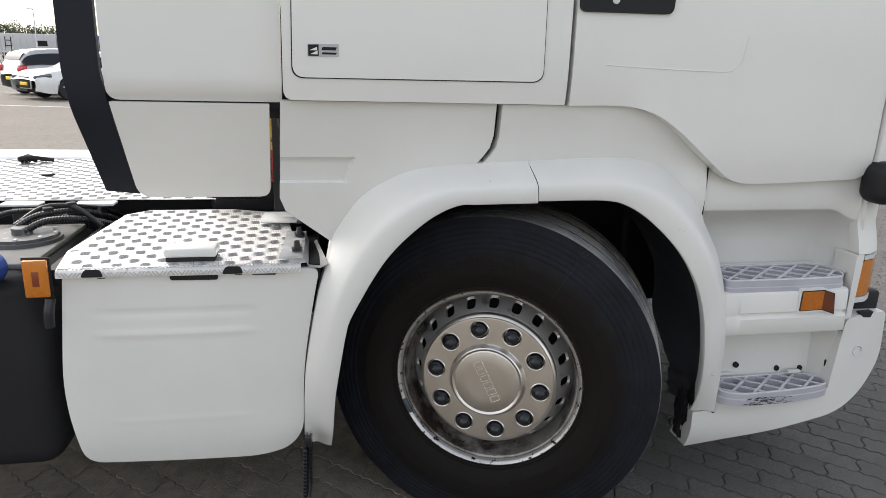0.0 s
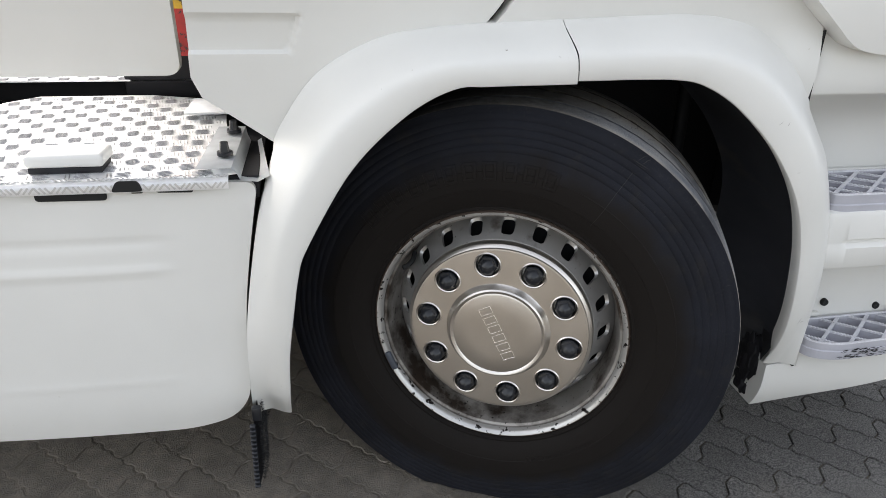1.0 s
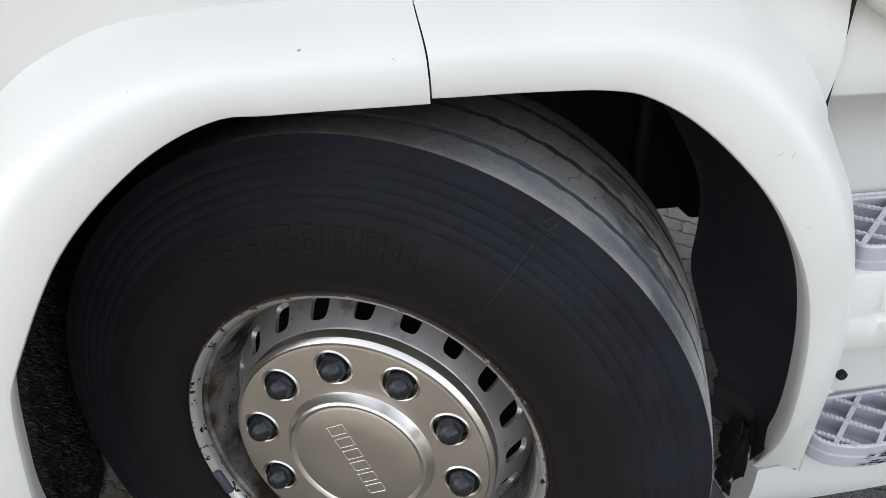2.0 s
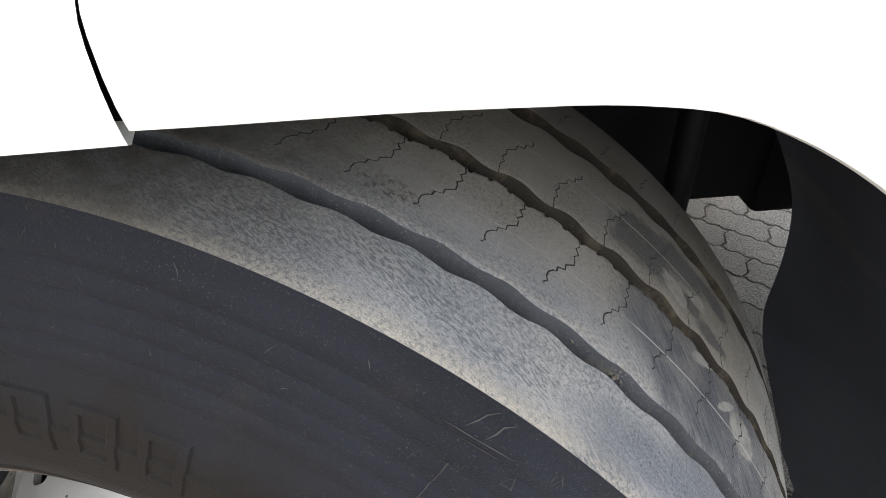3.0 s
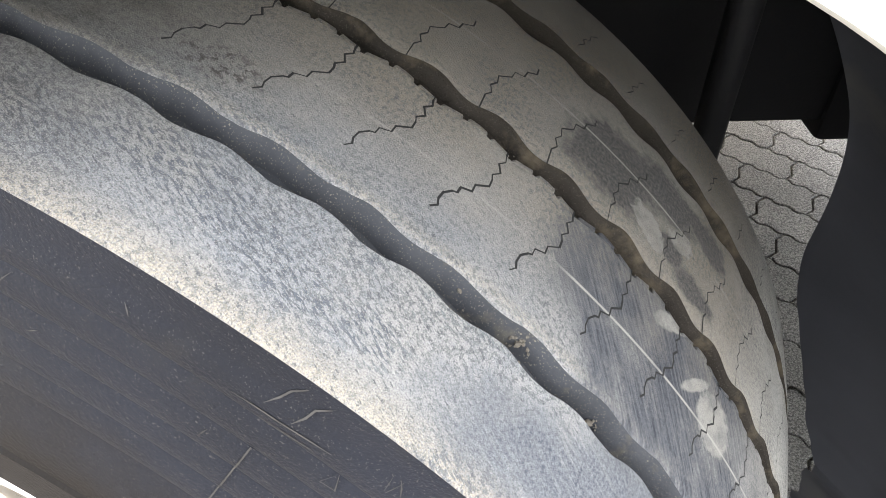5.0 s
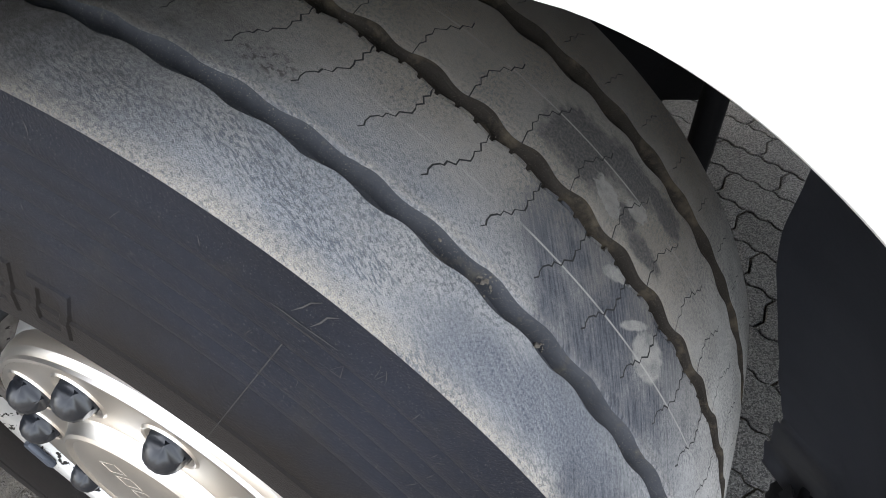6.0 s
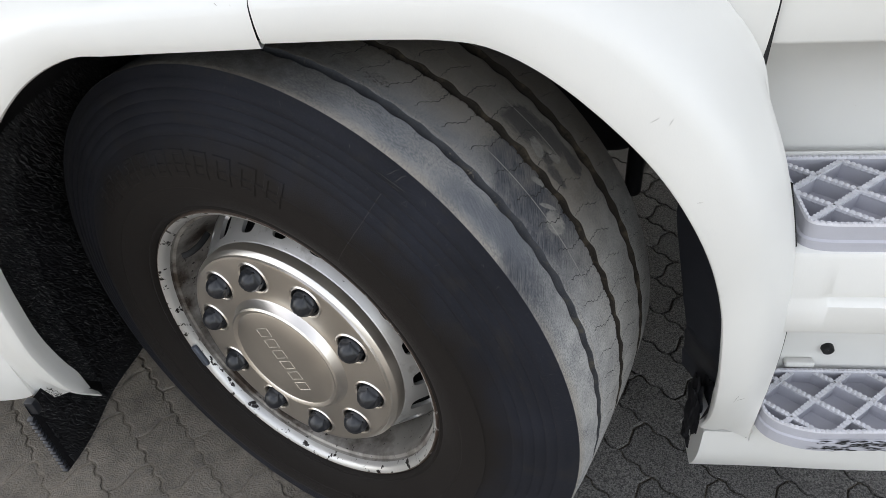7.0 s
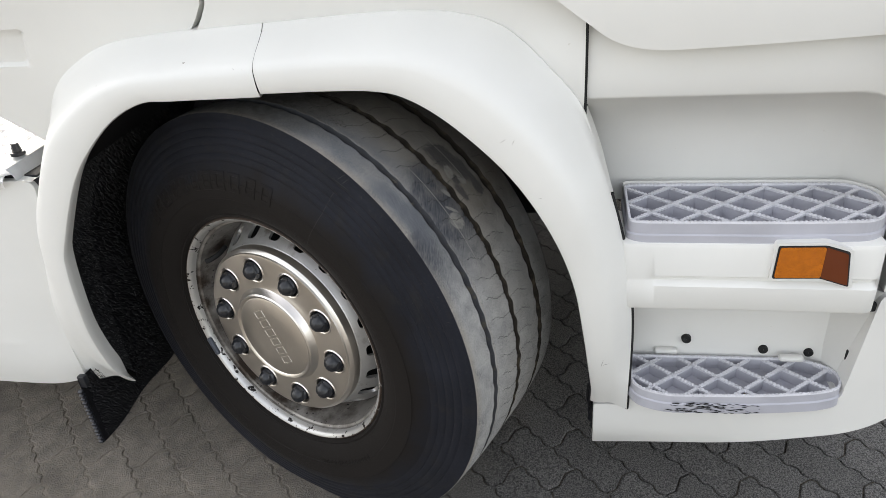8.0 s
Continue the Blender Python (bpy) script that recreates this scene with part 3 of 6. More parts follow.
# nut caps
bm = bmesh.new()
lathe(bm, [(0.0005, -0.0075), (0.008, -0.007), (0.0145, -0.004), (0.0195, 0.002), (0.0215, 0.009), (0.0225, 0.013), (0.0238, 0.0145), (0.0238, 0.034)], 6)
bmesh.ops.bevel(bm, geom=[e for e in bm.edges if abs((e.verts[0].co - e.verts[1].co).normalized().y) > 0.2], offset=0.0028, segments=2, affect="EDGES")
first_cap = None
for k in range(N):
    a = radians(SPIN - 36 * k)
    at = Matrix.Translation((0.1675 * math.cos(a), 0, 0.1675 * math.sin(a))) @ Matrix.Rotation(0.9 * k, 4, "Y")
    if first_cap is None:
        first_cap = part("nut_cap", bm, CAP, wheel, "dark grey plastic wheel nut cap", at=at, angle=50)
    else:
        o = first_cap.copy()
        scene.collection.objects.link(o)
        o.matrix_basis = at

# tyre: sidewalls by a turned profile, tread with three waved grooves
R = 0.531
side = [(0.2965, 0.024), (0.299, 0.014), (0.304, 0.007), (0.309, 0.008), (0.313, 0.004), (0.325, -0.003), (0.343, -0.0095), (0.352, -0.011), (0.3535, -0.0125), (0.372, -0.014), (0.392, -0.0125),
        (0.3935, -0.0105), (0.4135, -0.006)]
for ring in range(5):      # shallow rounded ribs below the shoulder
    for u in (0.0, 0.12, 0.3, 0.5, 0.7, 0.88):
        r = 0.430 + 0.0160 * (ring + u)
        side.append((r, 0.0020 + (r - 0.430) * 0.242 - 0.0018 * math.sin(math.pi * u) ** 0.7))
side += [(0.5100, 0.0214), (0.5165, 0.0234), (0.5225, 0.0244)]
TREAD_IN = 0.372
PITCH = radians(4.8)
SIPE0 = radians(53.73)


def tread_radius(y):
    c = (y - 0.195) / 0.17
    return R - 0.006 * abs(c) ** 3


def wave(th, mid, amp, at):
    """A groove's edge: one swing a pitch, with some wear."""
    t = (th - SIPE0) / PITCH
    return mid + amp * math.cos(2 * math.pi * (t - at)) + 0.0006 * noise.noise((t * 1.7, mid * 90, 0.5)) + 0.0004 * noise.noise((t * 6.0, mid * 50, 2.5))


def nib_line(th):
    return wave(th, 0.184, 0.0018, 1.02)


def tread_row(th):
    a1, b1 = wave(th, 0.0847, 0.0016, 0.71), wave(th, 0.1014, 0.0014, 0.40)
    a2, b2 = nib_line(th) - 0.0026, wave(th, 0.1977, 0.0032, 0.777)
    a3, b3 = wave(th, 0.2886, 0.0026, 0.6), wave(th, 0.3066, 0.0020, 0.9)
    cols = [(0.0250, 0.0010, 0), (0.028, 0.0, 0)]
    cols += [(y, 0.0, 0) for y in (0.032, 0.043, 0.056, 0.069, 0.079)]
    cols += [(a1 - 0.0006, 0.0, 0), (a1, 0.0006, 1), (a1 + 0.0012, 0.0125, 1), (b1 - 0.0062, 0.0130, 1), (b1 - 0.0032, 0.0040, 1), (b1 - 0.0012, 0.0010, 0), (b1 + 0.001, 0.0, 0)]
    cols += [(y, 0.0, 0) for y in (0.106, 0.114, 0.128, 0.143, 0.158, 0.170, 0.177)]
    cols += [(a2 - 0.0004, 0.0, 0), (a2, 0.0005, 5), (a2 + 0.0004, 0.0115, 5), (a2 + 0.0064, 0.0115, 5), (a2 + 0.0080, 0.0110, 4), (b2 - 0.0038, 0.0085, 4), (b2 - 0.0012, 0.0020, 4), (b2 + 0.0015, 0.0003, 0)]
    cols += [(y, 0.0, 0) for y in (0.206, 0.213, 0.228, 0.247, 0.261, 0.276, 0.283)]
    cols += [(a3 - 0.0008, 0.0, 0), (a3, 0.001, 4), (a3 + 0.0025, 0.0085, 4), (b3 - 0.006, 0.0085, 4), (b3 - 0.001, 0.0018, 4), (b3 + 0.0015, 0.0002, 0)]
    cols += [(y, 0.0, 0) for y in (0.312, 0.322, 0.340, 0.358)] + [(TREAD_IN, 0.0, 0)]
    return cols


def tyre_mesh():
    bm = bmesh.new()
    n = 1650
    mats = None
    rows = []
    mw = wheel_at
    for i in range(n):
        th = 2 * math.pi * i / n
        pts, mm = [], []
        for r, y in side:
            pts.append((r, y)), mm.append(2)
        for y, d, m in tread_row(th):
            pts.append((tread_radius(y) - d, y)), mm.append(m)
        for r, y in reversed(side):
            pts.append((r, 0.397 - y)), mm.append(2)
        mats = mm
        row = []
        for r, y in pts:
            p = Vector((r * math.cos(th), y, r * math.sin(th)))
            w = mw @ p
            if w.z < 0.004:
                p = p + mw.to_3x3().inverted() @ Vector((0, 0, 0.004 - w.z + 0.02 * (w.z - 0.004)))
            row.append(p)
        rows.append(row)
    loft(bm, rows, close_u=True, mat=lambda i, j: 2 if 2 in (mats[j], mats[j + 1]) else (mats[j] or mats[j + 1]))
    return bm


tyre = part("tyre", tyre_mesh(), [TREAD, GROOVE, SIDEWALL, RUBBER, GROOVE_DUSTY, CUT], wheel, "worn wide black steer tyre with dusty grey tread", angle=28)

def side_y(r):
    return float(np.interp(r, [p[0] for p in side], [p[1] for p in side]))


def side_point(r, a, lift):
    return (r * math.cos(a), side_y(r) - lift, r * math.sin(a))


def raised_outline(mid, wide, r0, r1, line, lift):
    """A hollow raised block that follows the sidewall; angles in radians, the rest in metres."""
    rings = []
    for inset, up_by in ((0.0, -0.0003), (line * 0.18, lift), (line * 0.82, lift), (line, -0.0003)):
        lo, hi, half = r0 + inset, r1 - inset, wide / 2 - inset
        ring = [(lo, -half + 2 * half * k / 4) for k in range(4)] + [(lo + (hi - lo) * k / 5, half) for k in range(5)]
        ring += [(hi, half - 2 * half * k / 4) for k in range(4)] + [(hi - (hi - lo) * k / 5, -half) for k in range(5)]
        rings.append([side_point(r, mid + w / 0.393, up_by) for r, w in ring])
    bm = bmesh.new()
    loft(bm, rings, close_v=True)
    return bm


# raised outlines of the sidewall's wording, left blank
for k in range(11):
    part("raised_block", raised_outline(radians(76.5 + 6.25 * k), 0.0315, 0.373, 0.414, 0.0085, 0.0016), SIDEWALL, wheel, smooth=False)
# small raised marks below the rim
for k in range(14):
    part("raised_block", raised_outline(radians(-74 + 2.2 * k), 0.010, 0.342, 0.356, 0.004, 0.0012), SIDEWALL, wheel, smooth=False)


def side_scratch(bm, pts, width):
    """A thin line laid on the sidewall through (radius, degrees) points."""
    P = [(r, radians(d)) for r, d in pts]
    rows = []
    for i, (r, a) in enumerate(P):
        (ra, aa), (rb, ab) = P[max(i - 1, 0)], P[min(i + 1, len(P) - 1)]
        d = Vector((rb - ra, (ab - aa) * r)).normalized()
        w = width * (0.5 if 0 < i < len(P) - 1 else 0.15)
        rows.append([side_point(r + d.y * w * k, a - d.x * w * k / r, 0.0005) for k in (-1, 1)])
    loft(bm, rows)


rng = random.Random(8)
bm = bmesh.new()
side_scratch(bm, [(0.505, 59.3), (0.510, 58.9), (0.515, 58.7), (0.5205, 58.2)], 0.0009)
side_scratch(bm, [(0.504, 57.9), (0.509, 57.6), (0.514, 57.5), (0.519, 57.0)], 0.0010)
side_scratch(bm, [(0.5005, 60.6), (0.5010, 59.6), (0.5012, 58.4), (0.5022, 57.0), (0.503, 55.8)], 0.0007)
side_scratch(bm, [(0.4965, 59.0), (0.4975, 57.6), (0.4985, 56.4)], 0.0007)
side_scratch(bm, [(0.4875, 55.3), (0.4955, 54.9), (0.4880, 54.5), (0.4875, 55.3)], 0.0008)
for k in range(90):
    r, d = rng.uniform(0.44, 0.519), rng.uniform(-15, 120)
    lean, size = rng.uniform(-0.6, 0.6), rng.uniform(0.002, 0.008)
    side_scratch(bm, [(r, d), (r + size * 0.5, d + lean * 0.4), (min(r + size, 0.521), d + lean * 0.9)], rng.uniform(0.0003, 0.0007))
part("sidewall_scuff", bm, material("scuffed_rubber", (0.036, 0.034, 0.032), 0.85, tone=0.5, tone_scale=120), wheel, "pale scratches and scuffs on the sidewall", smooth=False, kind="stuff")
# thin pale mould line up the sidewall
bm = bmesh.new()
line = [(r, y - 0.0007) for r, y in side if 0.334 < r < 0.481]
loft(bm, [[(r * math.cos(a), y, r * math.sin(a)) for r, y in line] for a in (radians(58.48), radians(58.57))])
part("mould_line", bm, material("pale_rubber_line", (0.028, 0.026, 0.024), 0.8, tone=0.4, tone_scale=80), wheel)
# balance weight and valve
part("balance_weight", brick((0.016, 0.010, 0.05), (0, 0, 0), 0.004, 2), material("weight_zinc", (0.075, 0.085, 0.105), 0.5, metal=0.3), wheel, "grey clip-on balance weight", at=Matrix.Rotation(radians(-25.7 - 180), 4, "Y") @ Matrix.Translation((0.286, 0.014, 0)))
bm = bmesh.new()
hose(bm, [(-0.224, 0.10, 0.135), (-0.222, 0.075, 0.128), (-0.228, 0.055, 0.122), (-0.238, 0.045, 0.118)], 0.006)
part("valve", bm, CUT, wheel, "black tyre valve")

# fine sipes cut across the ribs
bm = bmesh.new()


def sipe(th0, path, width=0.0007):
    """A thin cut along (across, degrees) points."""
    pts = [(y, th0 + radians(d) + rng.uniform(-0.0003, 0.0003)) for y, d in path]
    for k, ((y, a), (y2, a2)) in enumerate(zip(pts, pts[1:])):
        d = Vector((y2 - y, (a2 - a) * R)).normalized()
        w = Vector((-d.y, d.x)) * width * rng.uniform(0.35, 0.75)
        e = d * width * 0.3
        quad = []
        for yy, aa, f, g in ((y, a, 1, -1), (y2, a2, 1, 1), (y2, a2, -1, 1), (y, a, -1, -1)):
            yy2, aa2 = yy + w.x * f + e.x * g, aa + (w.y * f + e.y * g) / R
            r = tread_radius(yy2) + 0.00016
            quad.append(bm.verts.new((r * math.cos(aa2), yy2, r * math.sin(aa2))))
        bm.faces.new(quad)


rng = random.Random(21)
CUT_OUTER = [(0.1202, -0.19), (0.1234, -0.45), (0.1268, -0.32), (0.1315, -0.36), (0.1359, -0.69), (0.1369, -0.92), (0.1411, -0.93), (0.1435, -1.51), (0.1483, -1.50),
             (0.1536, -2.12), (0.1586, -2.09), (0.1617, -1.95), (0.1661, -2.28), (0.1711, -1.96), (0.1751, -2.26), (0.1796, -2.13), (0.1819, -2.11)]
CUT_MIDDLE = [(0.1966, 0.52), (0.2090, 0.67), (0.2139, 0.42), (0.2188, 0.74), (0.2242, 0.48), (0.2299, 0.64), (0.2369, -0.04), (0.2428, -0.04), (0.2452, -0.64), (0.2509, -0.67), (0.2554, -1.24), (0.2609, -1.18)]
CUT_INNER = [(0.3165, 2.22), (0.3241, 1.85), (0.3288, 2.03), (0.3345, 1.57), (0.3402, 1.66), (0.3468, 1.11)]
for k in range(75):
    th = SIPE0 + k * PITCH
    if not -0.9 < math.sin(th) <= 1.1:
        continue
    sipe(th, CUT_OUTER, 0.00085)
    sipe(th, CUT_MIDDLE)
    sipe(th, CUT_INNER, 0.0006)
part("tread_sipe", bm, CUT, wheel, "thin wavy sipes cut across the tread ribs", smooth=False, kind="stuff")
# stone-ejector platelets along the middle groove, three a pitch
verts, faces = [], []
for k in range(225):
    th0 = SIPE0 + radians(1.57) + (k - 0.5) * PITCH / 3
    ring = []
    for u in (0.10, 0.16, 0.5, 0.84, 0.90):
        th = th0 + u * PITCH / 3
        y0 = nib_line(th) - 0.0015
        row = []
        cut = 0.0009 if u in (0.10, 0.90) else 0.0
        top = 0.0007 + 0.0006 * noise.noise((th * 40, 1.0, 0.0))
        for y, d in ((y0 + cut * 0.4, 0.011), (y0 + cut * 0.4, top + 0.0006 + cut), (y0 + 0.0004, top + cut), (y0 + 0.0026, top + cut + 0.0002), (y0 + 0.0031, top + 0.001 + cut), (y0 + 0.0033 - cut * 0.4, 0.011)):
            r = tread_radius(y) - d
            row.append((r * math.cos(th), y, r * math.sin(th)))
        ring.append(row)
    b = len(verts)
    verts += [p for row in ring for p in row]
    for i in range(4):
        for j in range(5):
            faces.append((b + i * 6 + j, b + i * 6 + j + 1, b + i * 6 + j + 7, b + i * 6 + j + 6))
    faces += [tuple(b + j for j in range(6)), tuple(b + 24 + j for j in range(6))]
me = bpy.data.meshes.new("tread_platelet")
me.from_pydata(verts, [], faces)
me.materials.append(TREAD)
o = new("tread_platelet", me)
o.parent = wheel
tagged(o, "small rubber platelets along the middle tread groove", kind="stuff")
# grit and small stones caught in the grooves
rng = random.Random(17)
grit = [(58.4, 0.0885, 0.0030), (55.0, 0.0985, 0.0024), (51.2, 0.0975, 0.0030), (45.6, 0.0955, 0.0034), (44.2, 0.1929, 0.0032)]
grit += [(51.3 + rng.gauss(0, 0.35), 0.0985 + rng.gauss(0, 0.0012), rng.uniform(0.0007, 0.0017)) for _ in range(26)]
grit += [(45.4 + rng.gauss(0, 0.25), 0.0960 + rng.gauss(0, 0.0010), rng.uniform(0.0006, 0.0015)) for _ in range(12)]
grit += [(rng.uniform(30, 75), rng.choice((0.0965, 0.1005, 0.1920)) + rng.gauss(0, 0.001), rng.uniform(0.0005, 0.0012)) for _ in range(50)]
for deg, y, size in grit:
    bm = bmesh.new()
    bmesh.ops.create_icosphere(bm, subdivisions=1, radius=size * 0.65)
    for v in bm.verts:
        v.co *= 1 + 0.6 * noise.noise(v.co * 600 + Vector((deg, y * 100, 0)))
        v.co.z *= 0.7
    th = radians(deg)
    near_edge = min(max((y - 0.0945) / 0.0065, 0.0), 1.0) if y < 0.15 else 0.6
    r = tread_radius(y) - (0.0125 - 0.0105 * near_edge)
    part("stone", bm, SAND, wheel, at=Matrix.Translation((r * math.cos(th), y, r * math.sin(th))) @ Matrix.Rotation(math.pi / 2 - th, 4, "Y"), smooth=False)

# ---- fenders ----
LIP = [(-0.482, 0.088, 0.262), (-0.476, 0.028, 0.354), (-0.468, -0.008, 0.483), (-0.452, -0.024, 0.595), (-0.434, -0.032, 0.699), (-0.412, -0.034, 0.760), (-0.321, -0.04, 0.917), (-0.217, -0.046, 1.022),
       (-0.128, -0.050, 1.072), (-0.059, -0.049, 1.077), (0.118, -0.044, 1.079), (0.235, -0.046, 1.085), (0.318, -0.050, 1.086), (0.383, -0.054, 1.073), (0.463, -0.064, 1.025),
       (0.560, -0.073, 0.932), (0.630, -0.079, 0.825), (0.673, -0.073, 0.711), (0.695, -0.066, 0.588), (0.708, -0.051, 0.488), (0.717, -0.022, 0.408), (0.718, 0.008, 0.344)]
CREST = [(-0.562, 0.040, 0.300), (-0.560, 0.02, 0.44), (-0.550, 0.015, 0.58), (-0.514, 0.04, 0.785), (-0.479, 0.07, 0.895), (-0.455, 0.095, 0.955), (-0.379, 0.075, 1.065), (-0.28, 0.05, 1.130), (-0.19, 0.035, 1.158),
         (-0.05, 0.025, 1.172), (0.11, 0.02, 1.180), (0.34, 0.018, 1.190), (0.455, 0.02, 1.182), (0.548, 0.02, 1.150), (0.64, 0.01, 1.063), (0.69, 0.0, 0.99), (0.738, -0.012, 0.868), (0.77, -0.022, 0.742), (0.79, -0.022, 0.585), (0.794, -0.012, 0.341)]


def skirt_y(x, z):
    """The lower side under the cab: leaning inward towards its foot."""
    return 0.03 + max(0.0, 1.36 - z) * 0.19


def front_y(x, z):
    """The skirt above the arch comes out again towards the step unit."""
    return skirt_y(x, z) - 0.01 - 0.042 * smooth01((x - 0.42) / 0.24) * smooth01((1.22 - z) / 0.16)


def fender(flip):
    bm = bmesh.new()
    n = 90
    L, C = spline(LIP, 400), spline(CREST, 400)
    # cut both lines at the seam
    li = int(np.argmin(np.abs(L[:, 0] - 0.116) + (L[:, 2] < 1.0) * 9))
    ci = int(np.argmin(np.abs(C[:, 0] - 0.110) + (C[:, 2] < 1.1) * 9))
    if not flip:
        L, C = spline(L[: li - 0: 6].tolist() + [L[li].tolist()], n), spline(C[: ci: 6].tolist() + [C[ci].tolist()], n)
    else:
        L, C = spline(L[li:: 6], n), spline(C[ci:: 6], n)
        L[0] += (0.0020, 0, 0)
        C[0] += (0.0014, 0, 0)
        L[:14, 2] += 0.006 * np.linspace(1, 0, 14)      # the front half ends a little higher
    rows = []
    for q, (a, c) in enumerate(zip(L, C)):
        row = []
        foot = smooth01(q / 9) if not flip else smooth01((n - 1 - q) / 9)
        top = smooth01((c[2] - 0.88) / 0.08) * smooth01((0.738 - c[0]) / 0.085)
        end_y = c[1] * (1 - top) + ((front_y(c[0], c[2]) - 0.0035) if c[0] > -0.045 else skirt_y(c[0], c[2]) - 0.0025) * top
        d = np.array([c[0] - a[0], 0, c[2] - a[2]])
        e = d / np.linalg.norm(d)
        deep = 0.006 + 0.036 * foot
        row.append((a[0] + e[0] * 0.010, a[1] + 0.004 + deep, a[2] + e[2] * 0.010))
        row.append((a[0] + e[0] * 0.002, a[1] + 0.003 + deep * 0.45, a[2] + e[2] * 0.002))
        row.append((a[0] - e[0] * 0.0015, a[1] + 0.005, a[2] - e[2] * 0.0015))
        row.append((a[0], a[1] + 0.0015, a[2]))
        row.append((a[0] + e[0] * 0.004, a[1], a[2] + e[2] * 0.004))
        for f in (0.12, 0.25, 0.4, 0.48, 0.54, 0.59, 0.64, 0.69, 0.74, 0.79, 0.84, 0.89, 0.94, 1.0, 1.035, 1.07):
            g = max(0.0, (f - 0.44) / 0.70)
            k = top * smooth01(g) + (1 - top) * min(1.0, (0.55 * g * g + 0.45 * smooth01(g)) * 1.25)
            if f > 1.0:
                w = smooth01((top - 0.1) / 0.8)
                f, k = 1.0 + (f - 1.0) * w, k * w + (1 - w) * (1.0 + 0.3 * g)
            y = a[1] - 0.003 * math.sin(math.pi * min(f / 0.5, 1)) + (end_y - a[1]) * k
            row.append((a[0] + d[0] * f, y, a[2] + d[2] * f))
        row.append((row[-1][0] + e[0] * 0.002, row[-1][1] + 0.04 + 0.075 * (1 - top) * smooth01((c[2] - 0.85) / 0.08), row[-1][2] + e[2] * 0.002))
        rows.append(row)
    loft(bm, rows)
    return bm


part("rear_fender", fender(False), WHITE_PLASTIC, truck, "white moulded wheel arch, rear half")
part("front_fender", fender(True), WHITE_PLASTIC, truck, "white moulded wheel arch, front half")

def surface_marks(ob, marks, seed):
    """Short thin marks, each (x, z, length, degrees, width), laid on the outer face of ob."""
    skin = BVHTree.FromPolygons([v.co for v in ob.data.vertices], [list(p.vertices) for p in ob.data.polygons])
    rng = random.Random(seed)
    bm = bmesh.new()
    for x, z, size, lean, w in marks:
        rows = []
        for k in range(5):
            t = k / 4 - 0.5
            px, pz = x + math.cos(radians(lean)) * size * t + rng.gauss(0, w), z + math.sin(radians(lean)) * size * t + rng.gauss(0, w)
            row = []
            for side_by in (-1, 1):
                q = skin.ray_cast(Vector((px - math.sin(radians(lean)) * w * side_by * (1 - 1.6 * abs(t)), -0.5, pz + math.cos(radians(lean)) * w * side_by * (1 - 1.6 * abs(t)))), Vector((0, 1, 0)))[0]
                row.append(q - Vector((0, 0.0005, 0)) if q else None)
            rows.append(row)
        if all(p is not None for row in rows for p in row):
            loft(bm, rows)
    return bm


rng = random.Random(31)
for ob in (bpy.data.objects["rear_fender"], bpy.data.objects["front_fender"]):
    lo, hi = (-0.50, 0.10) if ob.name == "rear_fender" else (0.14, 0.75)
    marks = [(0.55, 1.00, 0.012, 40, 0.0004), (0.613, 0.895, 0.008, 10, 0.0004), (0.734, 0.51, 0.022, 80, 0.0006), (0.742, 0.505, 0.012, 20, 0.0006), (0.568, 0.998, 0.010, 60, 0.0004)] if lo > 0 else [(-0.024, 1.14, 0.004, 30, 0.0010)]
    marks += [(rng.uniform(lo, hi), rng.uniform(0.30, 1.15), rng.uniform(0.0015, 0.004), rng.uniform(0, 180), rng.uniform(0.0003, 0.0006)) for _ in range(18)]
    part("scratch", surface_marks(ob, marks, 3), material("grimy_scratch", (0.30, 0.285, 0.26), 0.8, tone=0.4, tone_scale=90), ob, "fine grey scratches and chips", smooth=False, kind="stuff")
# a black tube stands in for the dark gap behind the arch edge
seam = [(c[0] + 0.0015, c[1] * 1.15 + 0.012, c[2]) for c in CREST if c[0] > 0.70]
bm = bmesh.new()
hose(bm, seam, 0.0042, 8, 30)
part("arch_gap_line", bm, CUT, truck, "thin black line standing in for the dark gap along the front arch edge")

# ---- cab side ----
def cab_y(x, z):
    """The cab's side above the sill: nearly flat, rolling in towards its lower edge and its front."""
    y = -0.008 + 0.012 * max(0.0, (1.47 - z) / 0.12) ** 2 * (z < 1.47)
    y += 0.03 * max(0.0, (x - 0.9) / 0.4) ** 2
    return y


TOP = 2.95
side_panel = part("cab_side_panel", sheet(rounded([(-0.592, 1.355), (0.192, 1.354), (0.198, TOP), (-0.575, TOP)], [0.03, 0.005, 0.02, 0.02]), cab_y, 0.06, 0.010), WHITE, truck, "white sleeper cab side")
hatch = rounded([(-0.566, 1.415), (0.118, 1.417), (0.112, 2.05), (-0.556, 2.05)], 0.034, 8)
part("hatch_seal", sheet([(x + (0.0028 if x > -0.2 else -0.0028), z + (0.0028 if z > 1.7 else -0.0028)) for x, z in hatch], lambda x, z: cab_y(x, z) - 0.002, 0.01, 0.001), NAVY, side_panel)
part("storage_hatch", sheet(hatch, lambda x, z: cab_y(x, z) - 0.0055, 0.01, 0.004), WHITE, side_panel, "white locker hatch with rounded corners")
